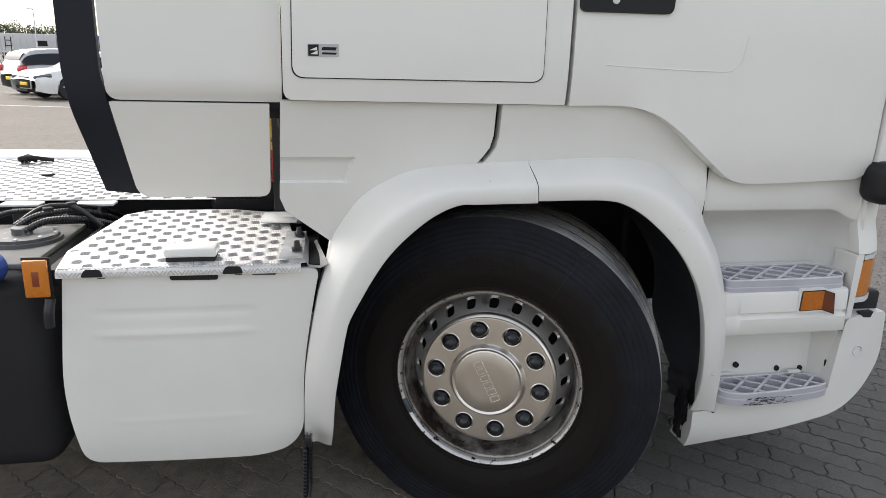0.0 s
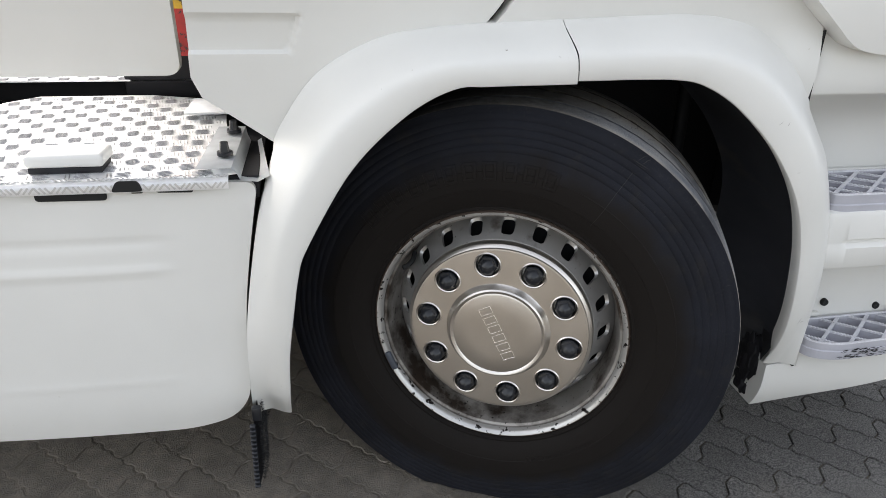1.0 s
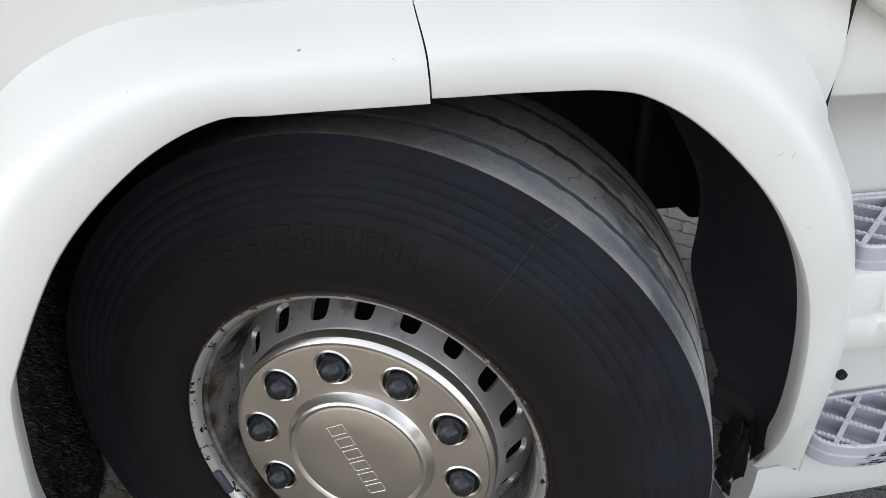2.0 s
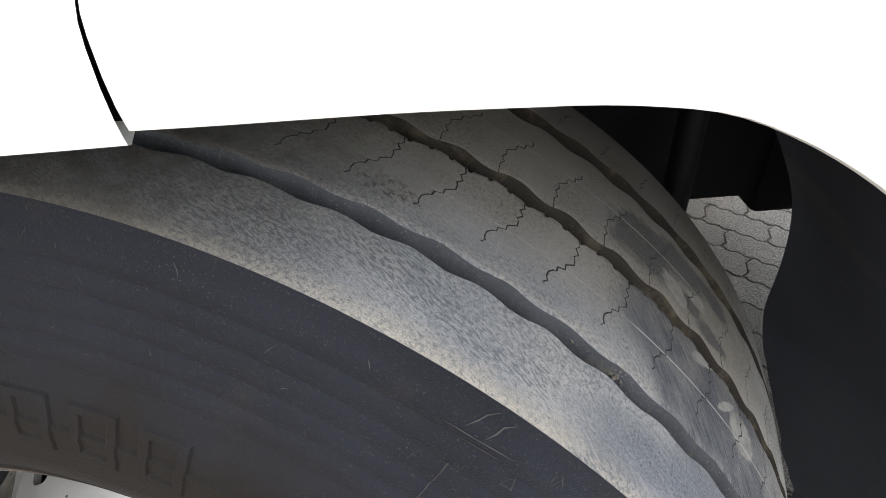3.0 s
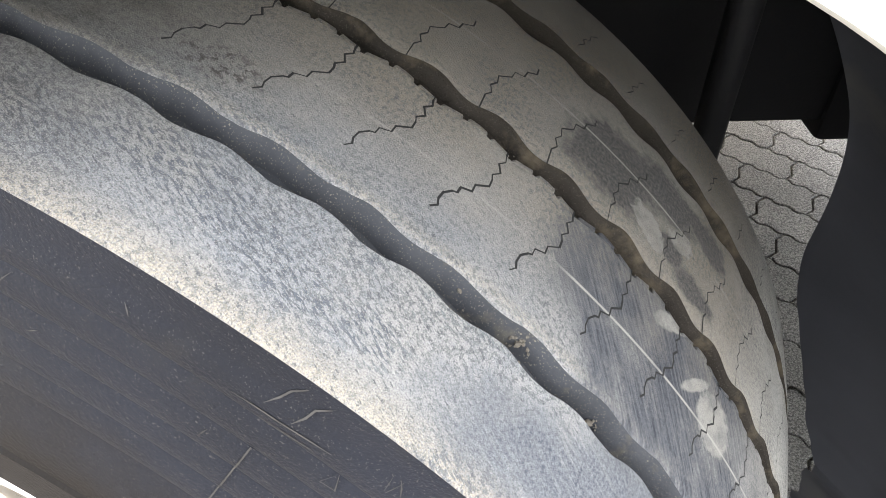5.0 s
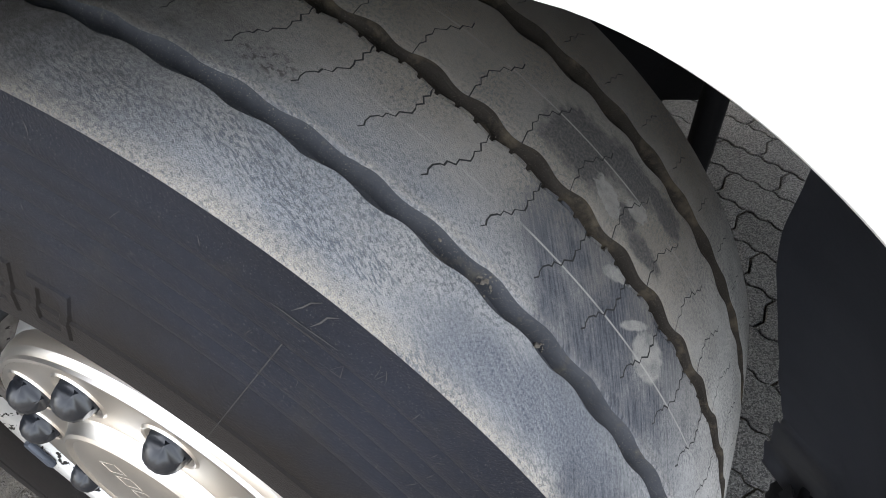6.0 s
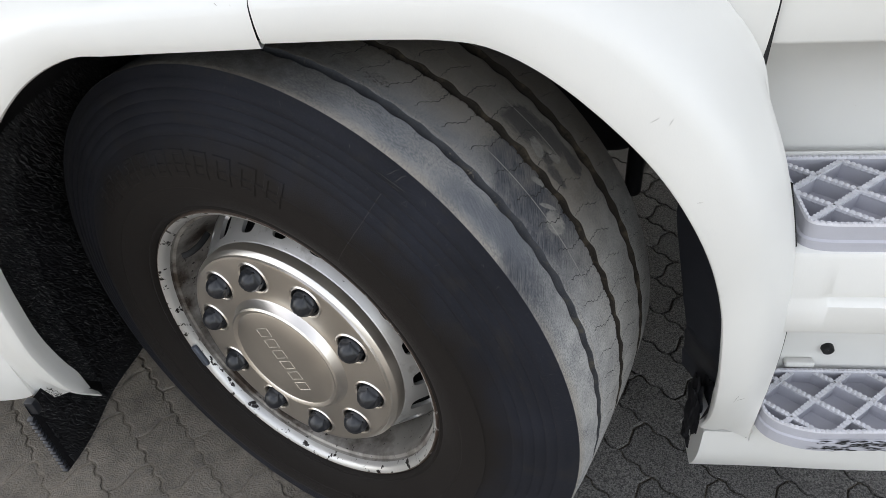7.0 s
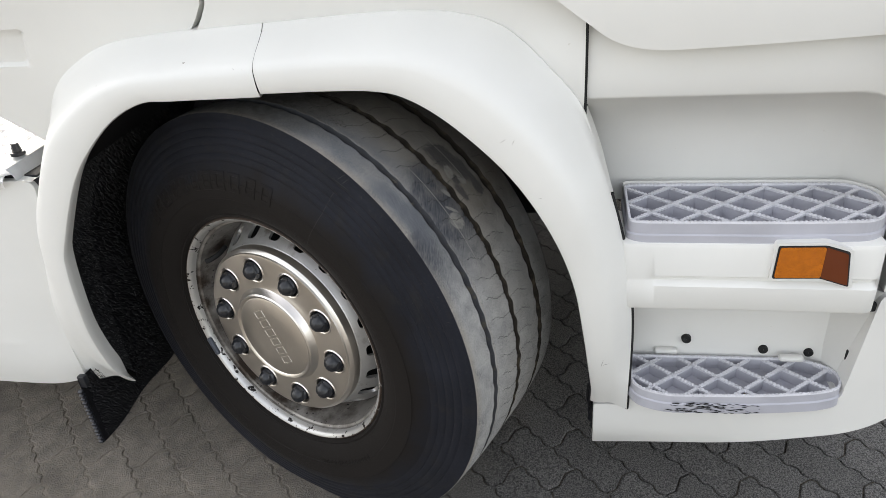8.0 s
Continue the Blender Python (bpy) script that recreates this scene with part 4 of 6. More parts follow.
DOOR = rounded([(0.204, 1.352), (0.33, 1.355), (0.405, 1.352), (0.475, 1.332), (0.55, 1.285), (0.64, 1.212), (0.735, 1.137), (0.80, 1.122), (1.20, 1.135), (1.243, 1.16), (1.243, 1.37), (1.30, TOP), (0.208, TOP)],
               [0.004, 0.03, 0.05, 0.05, 0.05, 0.05, 0.05, 0.04, 0.03, 0.02, 0.02, 0.02, 0.02])


def door_y(x, z):
    low = max(0.0, 1.25 - z) / 0.14
    return cab_y(x, 1.47 if z < 1.47 and x > 0.42 else z) - 0.004 + 0.020 * low * low


door = part("door", sheet(DOOR, door_y, 0.06, 0.012), WHITE, truck, "white cab door, closed")
# dark gaps behind the panel joints
part("joint_backing", brick((0.03, 0.02, 1.6), (0.199, 0.045, 2.15), 0.002), BLACK, truck)
part("sill_backing", brick((1.9, 0.02, 0.05), (0.3, 0.095, 1.352), 0.002), BLACK, truck)


def pocket_y(x, z):
    y = skirt_y(x, z)
    d = min((x + 0.66) / 0.008, (-0.40 - 0.25 * (1.19 - z) * 1.4 - x) / 0.008, (z - 1.118) / 0.008, (1.192 - z) / 0.005)
    return y + 0.013 * smooth01(d)


C = spline(CREST, 60)
arch_rear = [(float(p[0]), float(p[2]) - 0.01) for p in C if p[2] > 0.95 and p[0] < -0.05]
part("rear_skirt", sheet([(-0.602, 1.352), (0.000, 1.352), (-0.001, 1.26), (-0.009, 1.225), (-0.026, 1.20), (-0.051, 1.17), ] + arch_rear[::-3] + [(-0.463, 0.930), (-0.60, 1.035), (-0.615, 1.075)], pocket_y, 0.05, 0.006, 0.007), WHITE_PLASTIC, truck, "white skirt panel with a shallow pressed pocket")
arch_front = [(float(p[0]), float(p[2]) - 0.01) for p in C if p[0] > -0.03 and p[2] > 1.0 and p[0] < 0.672]
part("front_skirt", sheet([(0.015, 1.352), (0.40, 1.352), (0.475, 1.332), (0.55, 1.285), (0.64, 1.212), (0.687, 1.174), (0.687, 0.93), (0.67, 0.95)] + arch_front[::-3] + [(-0.034, 1.17), (-0.010, 1.20), (0.006, 1.225), (0.014, 1.26)], front_y, 0.05, 0.006, 0.03), WHITE_PLASTIC, truck, "white skirt panel above the wheel arch")

# ---- steps ----
rows = []
for x in np.linspace(0.6915, 1.17, 24).tolist() + np.linspace(1.18, 1.270, 28).tolist():
    k = 1 - math.sqrt(max(0.0, 1 - max(0.0, (x - 1.185) / 0.078) ** 2))
    top = 1.03 - 0.035 * smooth01((x - 1.15) / 0.1)
    prof = [(0.06, 1.17), (0.048, 1.12), (0.046, 1.07), (0.0465, top + 0.004), (0.049, top), (0.054, top - 0.003), (0.085, top - 0.014), (0.135, top - 0.05), (0.165, top - 0.085), (0.175, top - 0.13), (0.175, 0.86), (0.17, 0.77)]
    rows.append([(x, (y * (1 - k) + k * min(y, 0.02 + 0.2 * max(0, x - 1.25))), z) for y, z in prof])
rows.insert(0, [(x + 0.001, y + 0.09, z) for x, y, z in rows[0]])
bm = bmesh.new()
loft(bm, rows)
step_unit = part("step_unit", bm, WHITE_PLASTIC, truck, "white moulded entry step unit")

rows = []
for x in np.linspace(0.758, 1.216, 80):
    e = 0.006 * max(0, (abs((x - 0.987) / 0.229) - 0.93) / 0.07) ** 2
    ridge = smooth01(min((x - 0.806) / 0.03, 1)) * 0.008
    rows.append([(x, y + e, z) for y, z in [(0.10, 0.777), (-0.015, 0.777), (-0.024, 0.773), (-0.027, 0.765), (-0.030, 0.707), (-0.030 + ridge, 0.701), (-0.030 + ridge, 0.695), (-0.034, 0.686), (-0.034, 0.638), (-0.030, 0.632), (0.10, 0.632)]])
bm = bmesh.new()
loft(bm, rows)
bmesh.ops.holes_fill(bm, edges=[e for e in bm.edges if e.is_boundary], sides=0)
part("step_bar", bm, WHITE_PLASTIC, step_unit, "white cross bar between the steps")

# lower recess
rows = []
for x in np.linspace(0.76, 1.25, 30):
    k = smooth01((x - 1.19) / 0.055)
    rows.append([(x, y * (1 - k) + k * (-0.005), z) for y, z in [(0.10, 0.66), (0.098, 0.56), (0.095, 0.47), (0.088, 0.43), (0.085, 0.39)]])
bm = bmesh.new()
loft(bm, rows)
part("lower_recess", bm, WHITE_PLASTIC, step_unit)
for x, z in ((0.922, 0.467), (1.083, 0.446), (1.175, 0.442)):
    bm = bmesh.new()
    lathe(bm, [(0.0004, -0.002), (0.005, -0.003), (0.0075, -0.004), (0.0095, -0.003), (0.0105, 0.006)], 16)
    part("rubber_plug", bm, CUT, step_unit, at=pose(x, 0.089, z))


def tread_step(name, outline, z, h, label):
    """A grey grid step: a rim with a serrated top and a lattice of crossing bars."""
    ob = None
    bm = bmesh.new()
    n = len(outline)
    P = np.array(outline)
    c = P.mean(0)
    # rim wall
    L = np.vstack([P, P[:1]])
    ring = []
    s = np.concatenate([[0], np.cumsum(np.linalg.norm(np.diff(L, axis=0), axis=1))])
    m = 3 * int(s[-1] / 0.0078)
    for q in range(m):
        t = s[-1] * q / m
        x, y = np.interp(t, s, L[:, 0]), np.interp(t, s, L[:, 1])
        x2, y2 = np.interp((t + 0.002) % s[-1], s, L[:, 0]), np.interp((t + 0.002) % s[-1], s, L[:, 1])
        d = np.array([x2 - x, y2 - y])
        d /= max(np.linalg.norm(d), 1e-6)
        no = np.array([d[1], -d[0]])
        if np.dot(no, np.array([x, y]) - c) < 0:
            no = -no
        bumpy = 0.0014 * (q % 3 > 0)
        o = np.array([x, y])
        i = o - no * 0.006
        ring.append([(*(o + no * 0.003), z - h), (*(o + no * 0.003), z - h + 0.022), (*o, z - h + 0.0245), (*o, z - 0.003), (*(o - no * 0.001), z + bumpy), (*(i + no * 0.001), z + bumpy), (*i, z - 0.003), (*i, z - h)])
    loft(bm, ring, close_u=True, close_v=True)
    # top faces take the paler grey, walls the darker one
    for f in bm.faces:
        f.material_index = int(f.calc_center_median().z > z - 0.0022)
    ob = part(name, bm, [GREY, GREY_PALE], step_unit, label, smooth=False)
    # lattice, clipped to the outline
    bm = bmesh.new()

    def inside(p):
        k = False
        for a in range(n):
            (x1, y1), (x2, y2) = outline[a], outline[(a + 1) % n]
            if (y1 > p[1]) != (y2 > p[1]) and p[0] < (x2 - x1) * (p[1] - y1) / (y2 - y1) + x1:
                k = not k
        return k
    x0, x1, y0, y1 = P[:, 0].min(), P[:, 0].max(), P[:, 1].min(), P[:, 1].max()
    for slope in (1, -1):
        d = Vector((0.78, 0.64 * slope)).normalized()
        no = Vector((-d.y, d.x))
        for k in range(-20, 40):
            base = Vector((x0 + k * 0.090, (y0 + y1) / 2))
            run = [base + d * t for t in np.arange(-0.3, 0.3, 0.0026)]
            run = [p for p in run if inside(p)]
            run = run[2:-2]
            if len(run) < 4:
                continue
            rows = []
            for q, p in enumerate(run):
                b = 0.0014 * (q % 3 > 0)
                w = 0.0042 if q % 3 else 0.0034
                rows.append([(*(p + no * 0.0030), z - h + 0.004), (*(p + no * 0.0030), z - 0.010), (*(p + no * w), z - 0.007), (*(p + no * w), z - 0.004 + b), (*(p - no * w), z - 0.004 + b), (*(p - no * w), z - 0.007), (*(p - no * 0.0030), z - 0.010), (*(p - no * 0.0030), z - h + 0.004)])
            loft(bm, rows)
    for f in bm.faces:
        f.material_index = int(f.calc_center_median().z > z - 0.0062)
    part(name.replace("step", "grid"), bm, [GREY, GREY_PALE], step_unit, smooth=False)
    # floor of the cells
    bm = bmesh.new()
    bm.faces.new([bm.verts.new((x, y, z - 0.030)) for x, y in outline])
    part(name.replace("step", "tray"), bm, GREY, step_unit, smooth=False)
    return ob


UP = rounded([(0.772, 0.146), (0.772, -0.012), (0.80, -0.018), (1.06, -0.018), (1.20, -0.010), (1.236, 0.04), (1.232, 0.115), (1.19, 0.149)], [0.02, 0.02, 0.02, 0.1, 0.04, 0.03, 0.03, 0.03], 6)
LOW = rounded([(0.800, 0.075), (0.797, -0.03), (0.86, -0.056), (1.06, -0.045), (1.17, -0.028), (1.218, -0.008), (1.222, 0.05), (1.16, 0.082)], [0.01, 0.04, 0.05, 0.1, 0.05, 0.03, 0.04, 0.05], 6)
tread_step("upper_step", UP, 0.816, 0.049, "grey plastic upper step with a diamond grid")
tread_step("lower_step", LOW, 0.432, 0.045, "scuffed grey plastic lower step with a diamond grid")


# white moulded flange round the back of the upper step
bm = bmesh.new()
mid = Vector((1.0, 0.06))
back = [Vector(p) for p in UP if p[1] > 0.02 and p[0] > 0.774]
back.sort(key=lambda p: math.atan2(p.y - mid.y, p.x - mid.x))
rows = []
for p in back:
    o = (p - mid)
    o = Vector((o.x * 0.25, o.y)).normalized()
    q = [p - o * 0.002, p + o * 0.003, p + o * 0.0045, p + o * 0.0065]
    rows.append([(q[0].x, q[0].y, 0.800), (q[1].x, q[1].y, 0.803), (q[2].x, q[2].y, 0.820), (q[3].x, q[3].y, 0.820), (q[3].x, q[3].y, 0.79)])
loft(bm, rows)
part("step_flange", bm, WHITE_PLASTIC, step_unit, "thin white flange round the upper step")
for x, y, z in ((0.880, 0.083, 0.440), (1.135, 0.068, 0.442)):
    part("locating_tab", brick((0.048, 0.016, 0.012), (x, y, z), 0.004, 3), WHITE_PLASTIC, step_unit)


# rocker and bumper side under and before the steps
def rocker_y(x, z):
    y = 0.002 + 0.03 * max(0.0, (0.30 - z) / 0.1) ** 2
    return y - 0.012 * smooth01((x - 0.8) / 0.3) + 0.75 * max(0.0, x - 1.27) ** 2 * 2


part("bumper_side", sheet(rounded([(0.726, 0.196), (0.724, 0.345), (0.795, 0.347), (0.80, 0.39), (1.215, 0.40), (1.238, 0.66), (1.30, 0.678), (1.42, 0.675), (1.44, 0.50), (1.36, 0.39), (1.26, 0.312), (1.0, 0.25)],
                                  [0.006, 0.006, 0.006, 0.01, 0.02, 0.02, 0.01, 0.02, 0.05, 0.05, 0.05, 0.05]), rocker_y, 0.10, 0.008, 0.02), WHITE_PLASTIC, truck, "white bumper side with a fog lamp opening")
part("corner_panel", sheet(rounded([(1.246, 0.885), (1.42, 0.895), (1.42, 1.15), (1.246, 1.15)], 0.01), lambda x, z: 0.03 + 6.0 * max(0.0, x - 1.27) ** 2 - 0.03 * smooth01((0.97 - z) / 0.06), 0.04, 0.008), WHITE_PLASTIC, truck, "white front corner panel")
part("corner_post", sheet(rounded([(1.242, 0.66), (1.263, 0.66), (1.270, 0.885), (1.242, 0.885)], 0.004), lambda x, z: 0.0, 0.1, 0.004), WHITE_PLASTIC, truck)
lamp = part("headlamp", sheet(rounded([(1.264, 0.738), (1.36, 0.738), (1.375, 0.868), (1.273, 0.862)], 0.010), lambda x, z: 0.004 + 6.0 * max(0.0, x - 1.272) ** 2, 0.04, 0.006), AMBER, truck, "corner lamp with an amber indicator lens")
marker = part("side_marker", sheet(rounded([(1.034, 0.712), (1.036, 0.775), (1.112, 0.777), (1.112, 0.714)], 0.004), lambda x, z: -0.038, 0.02, 0.003), material("deep_amber_lens", (0.50, 0.14, 0.006), 0.2, tone=0.2, tone_scale=80, coat=0.4, specks=(0.32, 0.08, 0.008), speck_scale=900, speck_at=0.53), truck, "amber side marker lamp")
part("marker_shade", sheet(rounded([(1.1125, 0.714), (1.1125, 0.777), (1.150, 0.764), (1.160, 0.698)], 0.004), lambda x, z: -0.0376, 0.02, 0.002), material("shaded_amber", (0.13, 0.028, 0.006), 0.2, coat=0.5), marker, "darker angled end of the lens")
part("marker_seal", sheet(rounded([(1.0310, 0.709), (1.0330, 0.778), (1.1130, 0.780), (1.1530, 0.767), (1.1630, 0.694), (1.1125, 0.711)], 0.004), lambda x, z: -0.0362, 0.01, 0.0006), CUT, marker)
part("marker_frame", sheet(rounded([(1.026, 0.704), (1.029, 0.783), (1.116, 0.785), (1.158, 0.770), (1.170, 0.690), (1.115, 0.706)], 0.006), lambda x, z: -0.0348, 0.02, 0.003), WHITE_PLASTIC, marker)
part("mirror_arm", brick((0.13, 0.12, 0.135), (1.288, -0.01, 1.128), 0.042, 5), BLACK, truck, "black plastic corner mirror foot")

# ---- locker box and deck behind the wheel ----
def box_y(x, z):
    y = 0.045 + 0.012 * ((x + 0.87) / 0.36) ** 2 + 0.02 * max(0.0, (0.40 - z) / 0.14) ** 2
    run = smooth01(min((x + 1.16) / 0.07, (-0.67 - x) / 0.07))
    for z0, dep in ((0.752, 0.0035), (0.688, -0.0045), (0.414, -0.0015)):
        y += dep * run * math.exp(-((z - z0) / 0.008) ** 2)
    return y


BOX = rounded([(-1.205, 0.880), (-0.507, 0.871), (-0.530, 0.752), (-0.560, 0.563), (-0.566, 0.345), (-0.61, 0.283), (-0.70, 0.258), (-1.205, 0.272), (-1.245, 0.50)], [0.03, 0.03, 0.1, 0.1, 0.08, 0.05, 0.05, 0.05, 0.2], 6)
locker = part("side_locker", sheet(BOX, box_y, 0.5, 0.022, 0.009), WHITE_PLASTIC, truck, "white plastic locker cover with pressed lines")

DECK = [(-1.215, 0.045), (-0.60, 0.040), (-0.545, 0.06), (-0.60, 0.40), (-0.62, 0.60), (-0.82, 0.66), (-1.10, 0.66), (-1.17, 0.60), (-1.235, 0.20)]


def deck_z(y):
    return 0.888 + 0.05 * y


def plate(outline, zf, name, label, parent, pitch=0.038):
    bm = bmesh.new()
    vs = [bm.verts.new((x, y, zf(y))) for x, y in outline]
    f = bm.faces.new(vs)
    ex = bmesh.ops.extrude_face_region(bm, geom=[f])
    for v in [g for g in ex["geom"] if isinstance(g, bmesh.types.BMVert)]:
        v.co.z -= 0.004
    ob = part(name, bm, ALU, parent, label, smooth=False)
    bm = bmesh.new()
    P = np.array(outline)
    n = len(outline)
    x0, x1, y0, y1 = P[:, 0].min(), P[:, 0].max(), P[:, 1].min(), P[:, 1].max()

    def inside(px, py):
        k = False
        for a in range(n):
            (xa, ya), (xb, yb) = outline[a], outline[(a + 1) % n]
            if (ya > py) != (yb > py) and px < (xb - xa) * (py - ya) / (yb - ya) + xa:
                k = not k
        return k
    verts, faces, which = [], [], []
    for i in range(int((x1 - x0) / pitch) + 1):
        for j in range(int((y1 - y0) / pitch) + 1):
            cx, cy = x0 + (i + 0.5) * pitch, y0 + (j + 0.5) * pitch
            if not inside(cx, cy):
                continue
            for k in (-2, -1, 0, 1, 2):
                # bars along y take the lit tone, bars along x the shaded one
                if (i + j) % 2:
                    d, no, mi = Vector((-0.20, 0.98, 0)), Vector((0.98, 0.20, 0)), 0
                else:
                    d, no, mi = Vector((0.98, 0.20, 0)), Vector((-0.20, 0.98, 0)), 1
                o = Vector((cx, cy, 0)) + no * k * pitch * 0.19
                hl, hw = pitch * (0.50 - 0.03 * abs(k)), pitch * 0.055
                if not (inside(*(o - d * hl).xy) and inside(*(o + d * hl).xy)):
                    continue
                b = len(verts)
                for p, h in ((o - d * hl, 0), (o + no * hw, 0.0), (o + d * hl, 0), (o - no * hw, 0.0), (o - d * hl * 0.55, 0.0014), (o + d * hl * 0.55, 0.0014)):
                    verts.append((p.x, p.y, zf(p.y) + 0.0002 + h))
                faces += [(b, b + 1, b + 4), (b + 1, b + 5, b + 4), (b + 1, b + 2, b + 5), (b + 2, b + 3, b + 5), (b + 3, b + 4, b + 5), (b + 3, b, b + 4)]
                which += [mi] * 6
    me = bpy.data.meshes.new("chequer_relief")
    me.from_pydata(verts, [], faces)
    me.materials.append(ALU_BAR)
    me.materials.append(ALU_SHADED)
    for p, mi in zip(me.polygons, which):
        p.material_index = mi
    o = new("chequer_relief", me)
    o.parent = ob
    tagged(o, "raised bars of the chequer plate", kind="stuff")
    return ob


deck = plate(DECK, deck_z, "side_deck", "bright aluminium chequer plate over the locker", truck)
plate([(-3.2, 0.70), (-0.70, 0.70), (-0.70, 1.72), (-3.2, 1.72)], lambda y: 0.955, "middle_deck", "bright aluminium chequer plate catwalk behind the cab", truck)

part("deck_edge", brick((2.6, 0.24, 0.05), (-1.98, 1.85, 0.945), 0.012, 3), ALU, truck, "smooth bright aluminium edge of the catwalk")
# ---- wind deflector flaps behind the cab ----
flap_y = lambda x, z: 0.06 + 0.10 * max(0.0, (1.34 - z) / 0.28)
part("upper_deflector", sheet(rounded([(-1.045, 1.3445), (-0.5985, 1.3445), (-0.5835, TOP), (-1.055, TOP)], [0.03, 0.012, 0.01, 0.01]), lambda x, z: 0.045 + 0.03 * max(0.0, (1.40 - z) / 0.06) ** 2, 0.03, 0.004, 0.02), WHITE, truck, "white side wind deflector")
part("lower_deflector", sheet(rounded([(-1.012, 1.065), (-0.645, 1.065), (-0.633, 1.3405), (-1.043, 1.3405)], [0.04, 0.03, 0.004, 0.004], 6), flap_y, 0.03, 0.005), WHITE, truck, "white lower wind deflector flap")
part("deflector_edge", sheet([(-1.152, 1.42), (-1.138, 1.30), (-1.098, 1.085), (-1.01, 1.075), (-1.03, 1.2), (-1.048, 1.34), (-1.060, 1.42), (-1.060, TOP), (-1.152, TOP)], lambda x, z: flap_y(x, z) + 0.006, 0.02, 0.004), NAVY, truck, "dark rubber trailing edge")

part("deflector_backing", brick((0.52, 0.01, 0.09), (-0.85, 0.105, 1.343), 0.001), BLACK, truck)
part("gap_backing", brick((0.10, 0.01, 0.9), (-0.60, 0.16, 1.75), 0.001), BLACK, truck)
# ---- chassis, liner ----
part("chassis_rail", brick((4.6, 0.09, 0.27), (-1.0, 0.88, 0.79), 0.01), CHASSIS, truck, "black chassis rail")
part("chassis_rail", brick((4.6, 0.09, 0.27), (-1.0, 1.62, 0.79), 0.01), CHASSIS, truck, "black chassis rail")
part("splash_shield", brick((1.75, 0.012, 0.62), (0.30, 0.655, 0.875), 0.003), CHASSIS, truck, "black splash shield under the cab")
part("leaf_spring", brick((1.7, 0.09, 0.09), (0.35, 0.76, 0.62), 0.012), CHASSIS, truck, "black leaf spring pack")
part("spring_bracket", brick((0.10, 0.12, 0.34), (0.93, 0.70, 0.70), 0.012), CHASSIS, truck)
part("damper", brick((0.034, 0.04, 0.52), (0.634, 0.47, 0.78), 0.015, 3), CHASSIS, truck, "black damper strut")
part("axle_beam", brick((0.12, 1.5, 0.13), (0.0, 1.25, 0.47), 0.02), CHASSIS, truck, "black front axle beam")
part("underbody", brick((2.4, 1.2, 0.30), (0.3, 1.30, 1.05), 0.02), CHASSIS, truck)


def liner(name, lo, hi, grow, deep, label, inner=1.0, skin=LINER, torn=False):
    bm = bmesh.new()
    L = spline([p for p in LIP if lo <= p[0] <= hi], 120 if torn else 40)
    rows = []
    for p in L:
        a = math.atan2(p[2] - 0.62, p[0] - 0.1)
        g = (grow * math.cos(a), grow * 0.6 * math.sin(a))
        inner2 = inner + (1 - inner) * smooth01((p[2] - 0.58) / 0.24)
        dp = deep
        if torn:
            low = smooth01((0.66 - p[2]) / 0.25)
            dp = deep * (1 - 0.50 * low) + low * (0.022 * noise.noise((p[2] * 34, 0.3, 0.0)) + 0.012 * noise.noise((p[2] * 110, 4.3, 0.0)))
        rows.append([(p[0] + g[0] * k, y, p[2] + g[1] * k) for y, k in ((p[1] + 0.018, 0.1), (p[1] + 0.05, 0.7), (min(0.14, dp * 0.55), 1.0), (dp * 0.75, 0.55 + 0.5 * inner2), (dp, inner2), (dp + 0.012, inner2 - 0.2))])
    loft(bm, rows)
    bmesh.ops.solidify(bm, geom=bm.faces[:], thickness=0.003)
    return part(name, bm, skin, truck, label), rows


liner("front_liner", 0.12, 0.72, 0.035, 0.275, "black plastic wheel arch liner with a torn lower edge, front half", -0.1, torn=True)
rear_liner, rear_rows = liner("rear_liner", -0.5, 0.12, 0.05, 0.60, "black bristle-faced wheel arch liner, rear half", skin=CHASSIS)
# spray bristles on the rear liner
rng = random.Random(5)
verts, faces = [], []
for k in range(24000):
    i = rng.random() * 22
    i0 = int(i)
    ra, rb = rear_rows[i0], rear_rows[i0 + 1]
    j = rng.random() * 3.2 + 0.9
    j0 = int(j)
    P = [Vector(q) for q in (ra[j0], ra[j0 + 1], rb[j0], rb[j0 + 1])]
    u, v = j - j0, i - i0
    p = (P[0] * (1 - u) + P[1] * u) * (1 - v) + (P[2] * (1 - u) + P[3] * u) * v
    n = ((P[1] - P[0]).cross(P[2] - P[0])).normalized()
    if n.dot(Vector((0.1, 0, 0.6)) - Vector((p.x, 0, p.z))) < 0:
        n = -n
    d = (n + Vector((rng.uniform(-1, 1), rng.uniform(-1, 1), rng.uniform(-1.2, 0.6))) * 0.8).normalized()
    w = d.orthogonal().normalized() * 0.00045
    l = rng.uniform(0.004, 0.009)
    bend = Vector((0, 0, -0.3 * l))
    b = len(verts)
    for q in (p - w, p + w, p + d * l * 0.6 + w, p + d * l * 0.6 - w, p + d * l + bend):
        verts.append(tuple(q))
    faces += [(b, b + 1, b + 2, b + 3), (b + 3, b + 2, b + 4)]
me = bpy.data.meshes.new("spray_bristle")
me.from_pydata(verts, [], faces)
me.materials.append(BRISTLE)
me.materials.append(material("worn_bristle_nylon", (0.075, 0.075, 0.078), 0.5, tone=0.5, tone_scale=300))
for p in me.polygons:
    p.material_index = 1 if (p.index // 2) % 7 == 0 else 0
o = new("spray_bristle", me)
o.parent = rear_liner
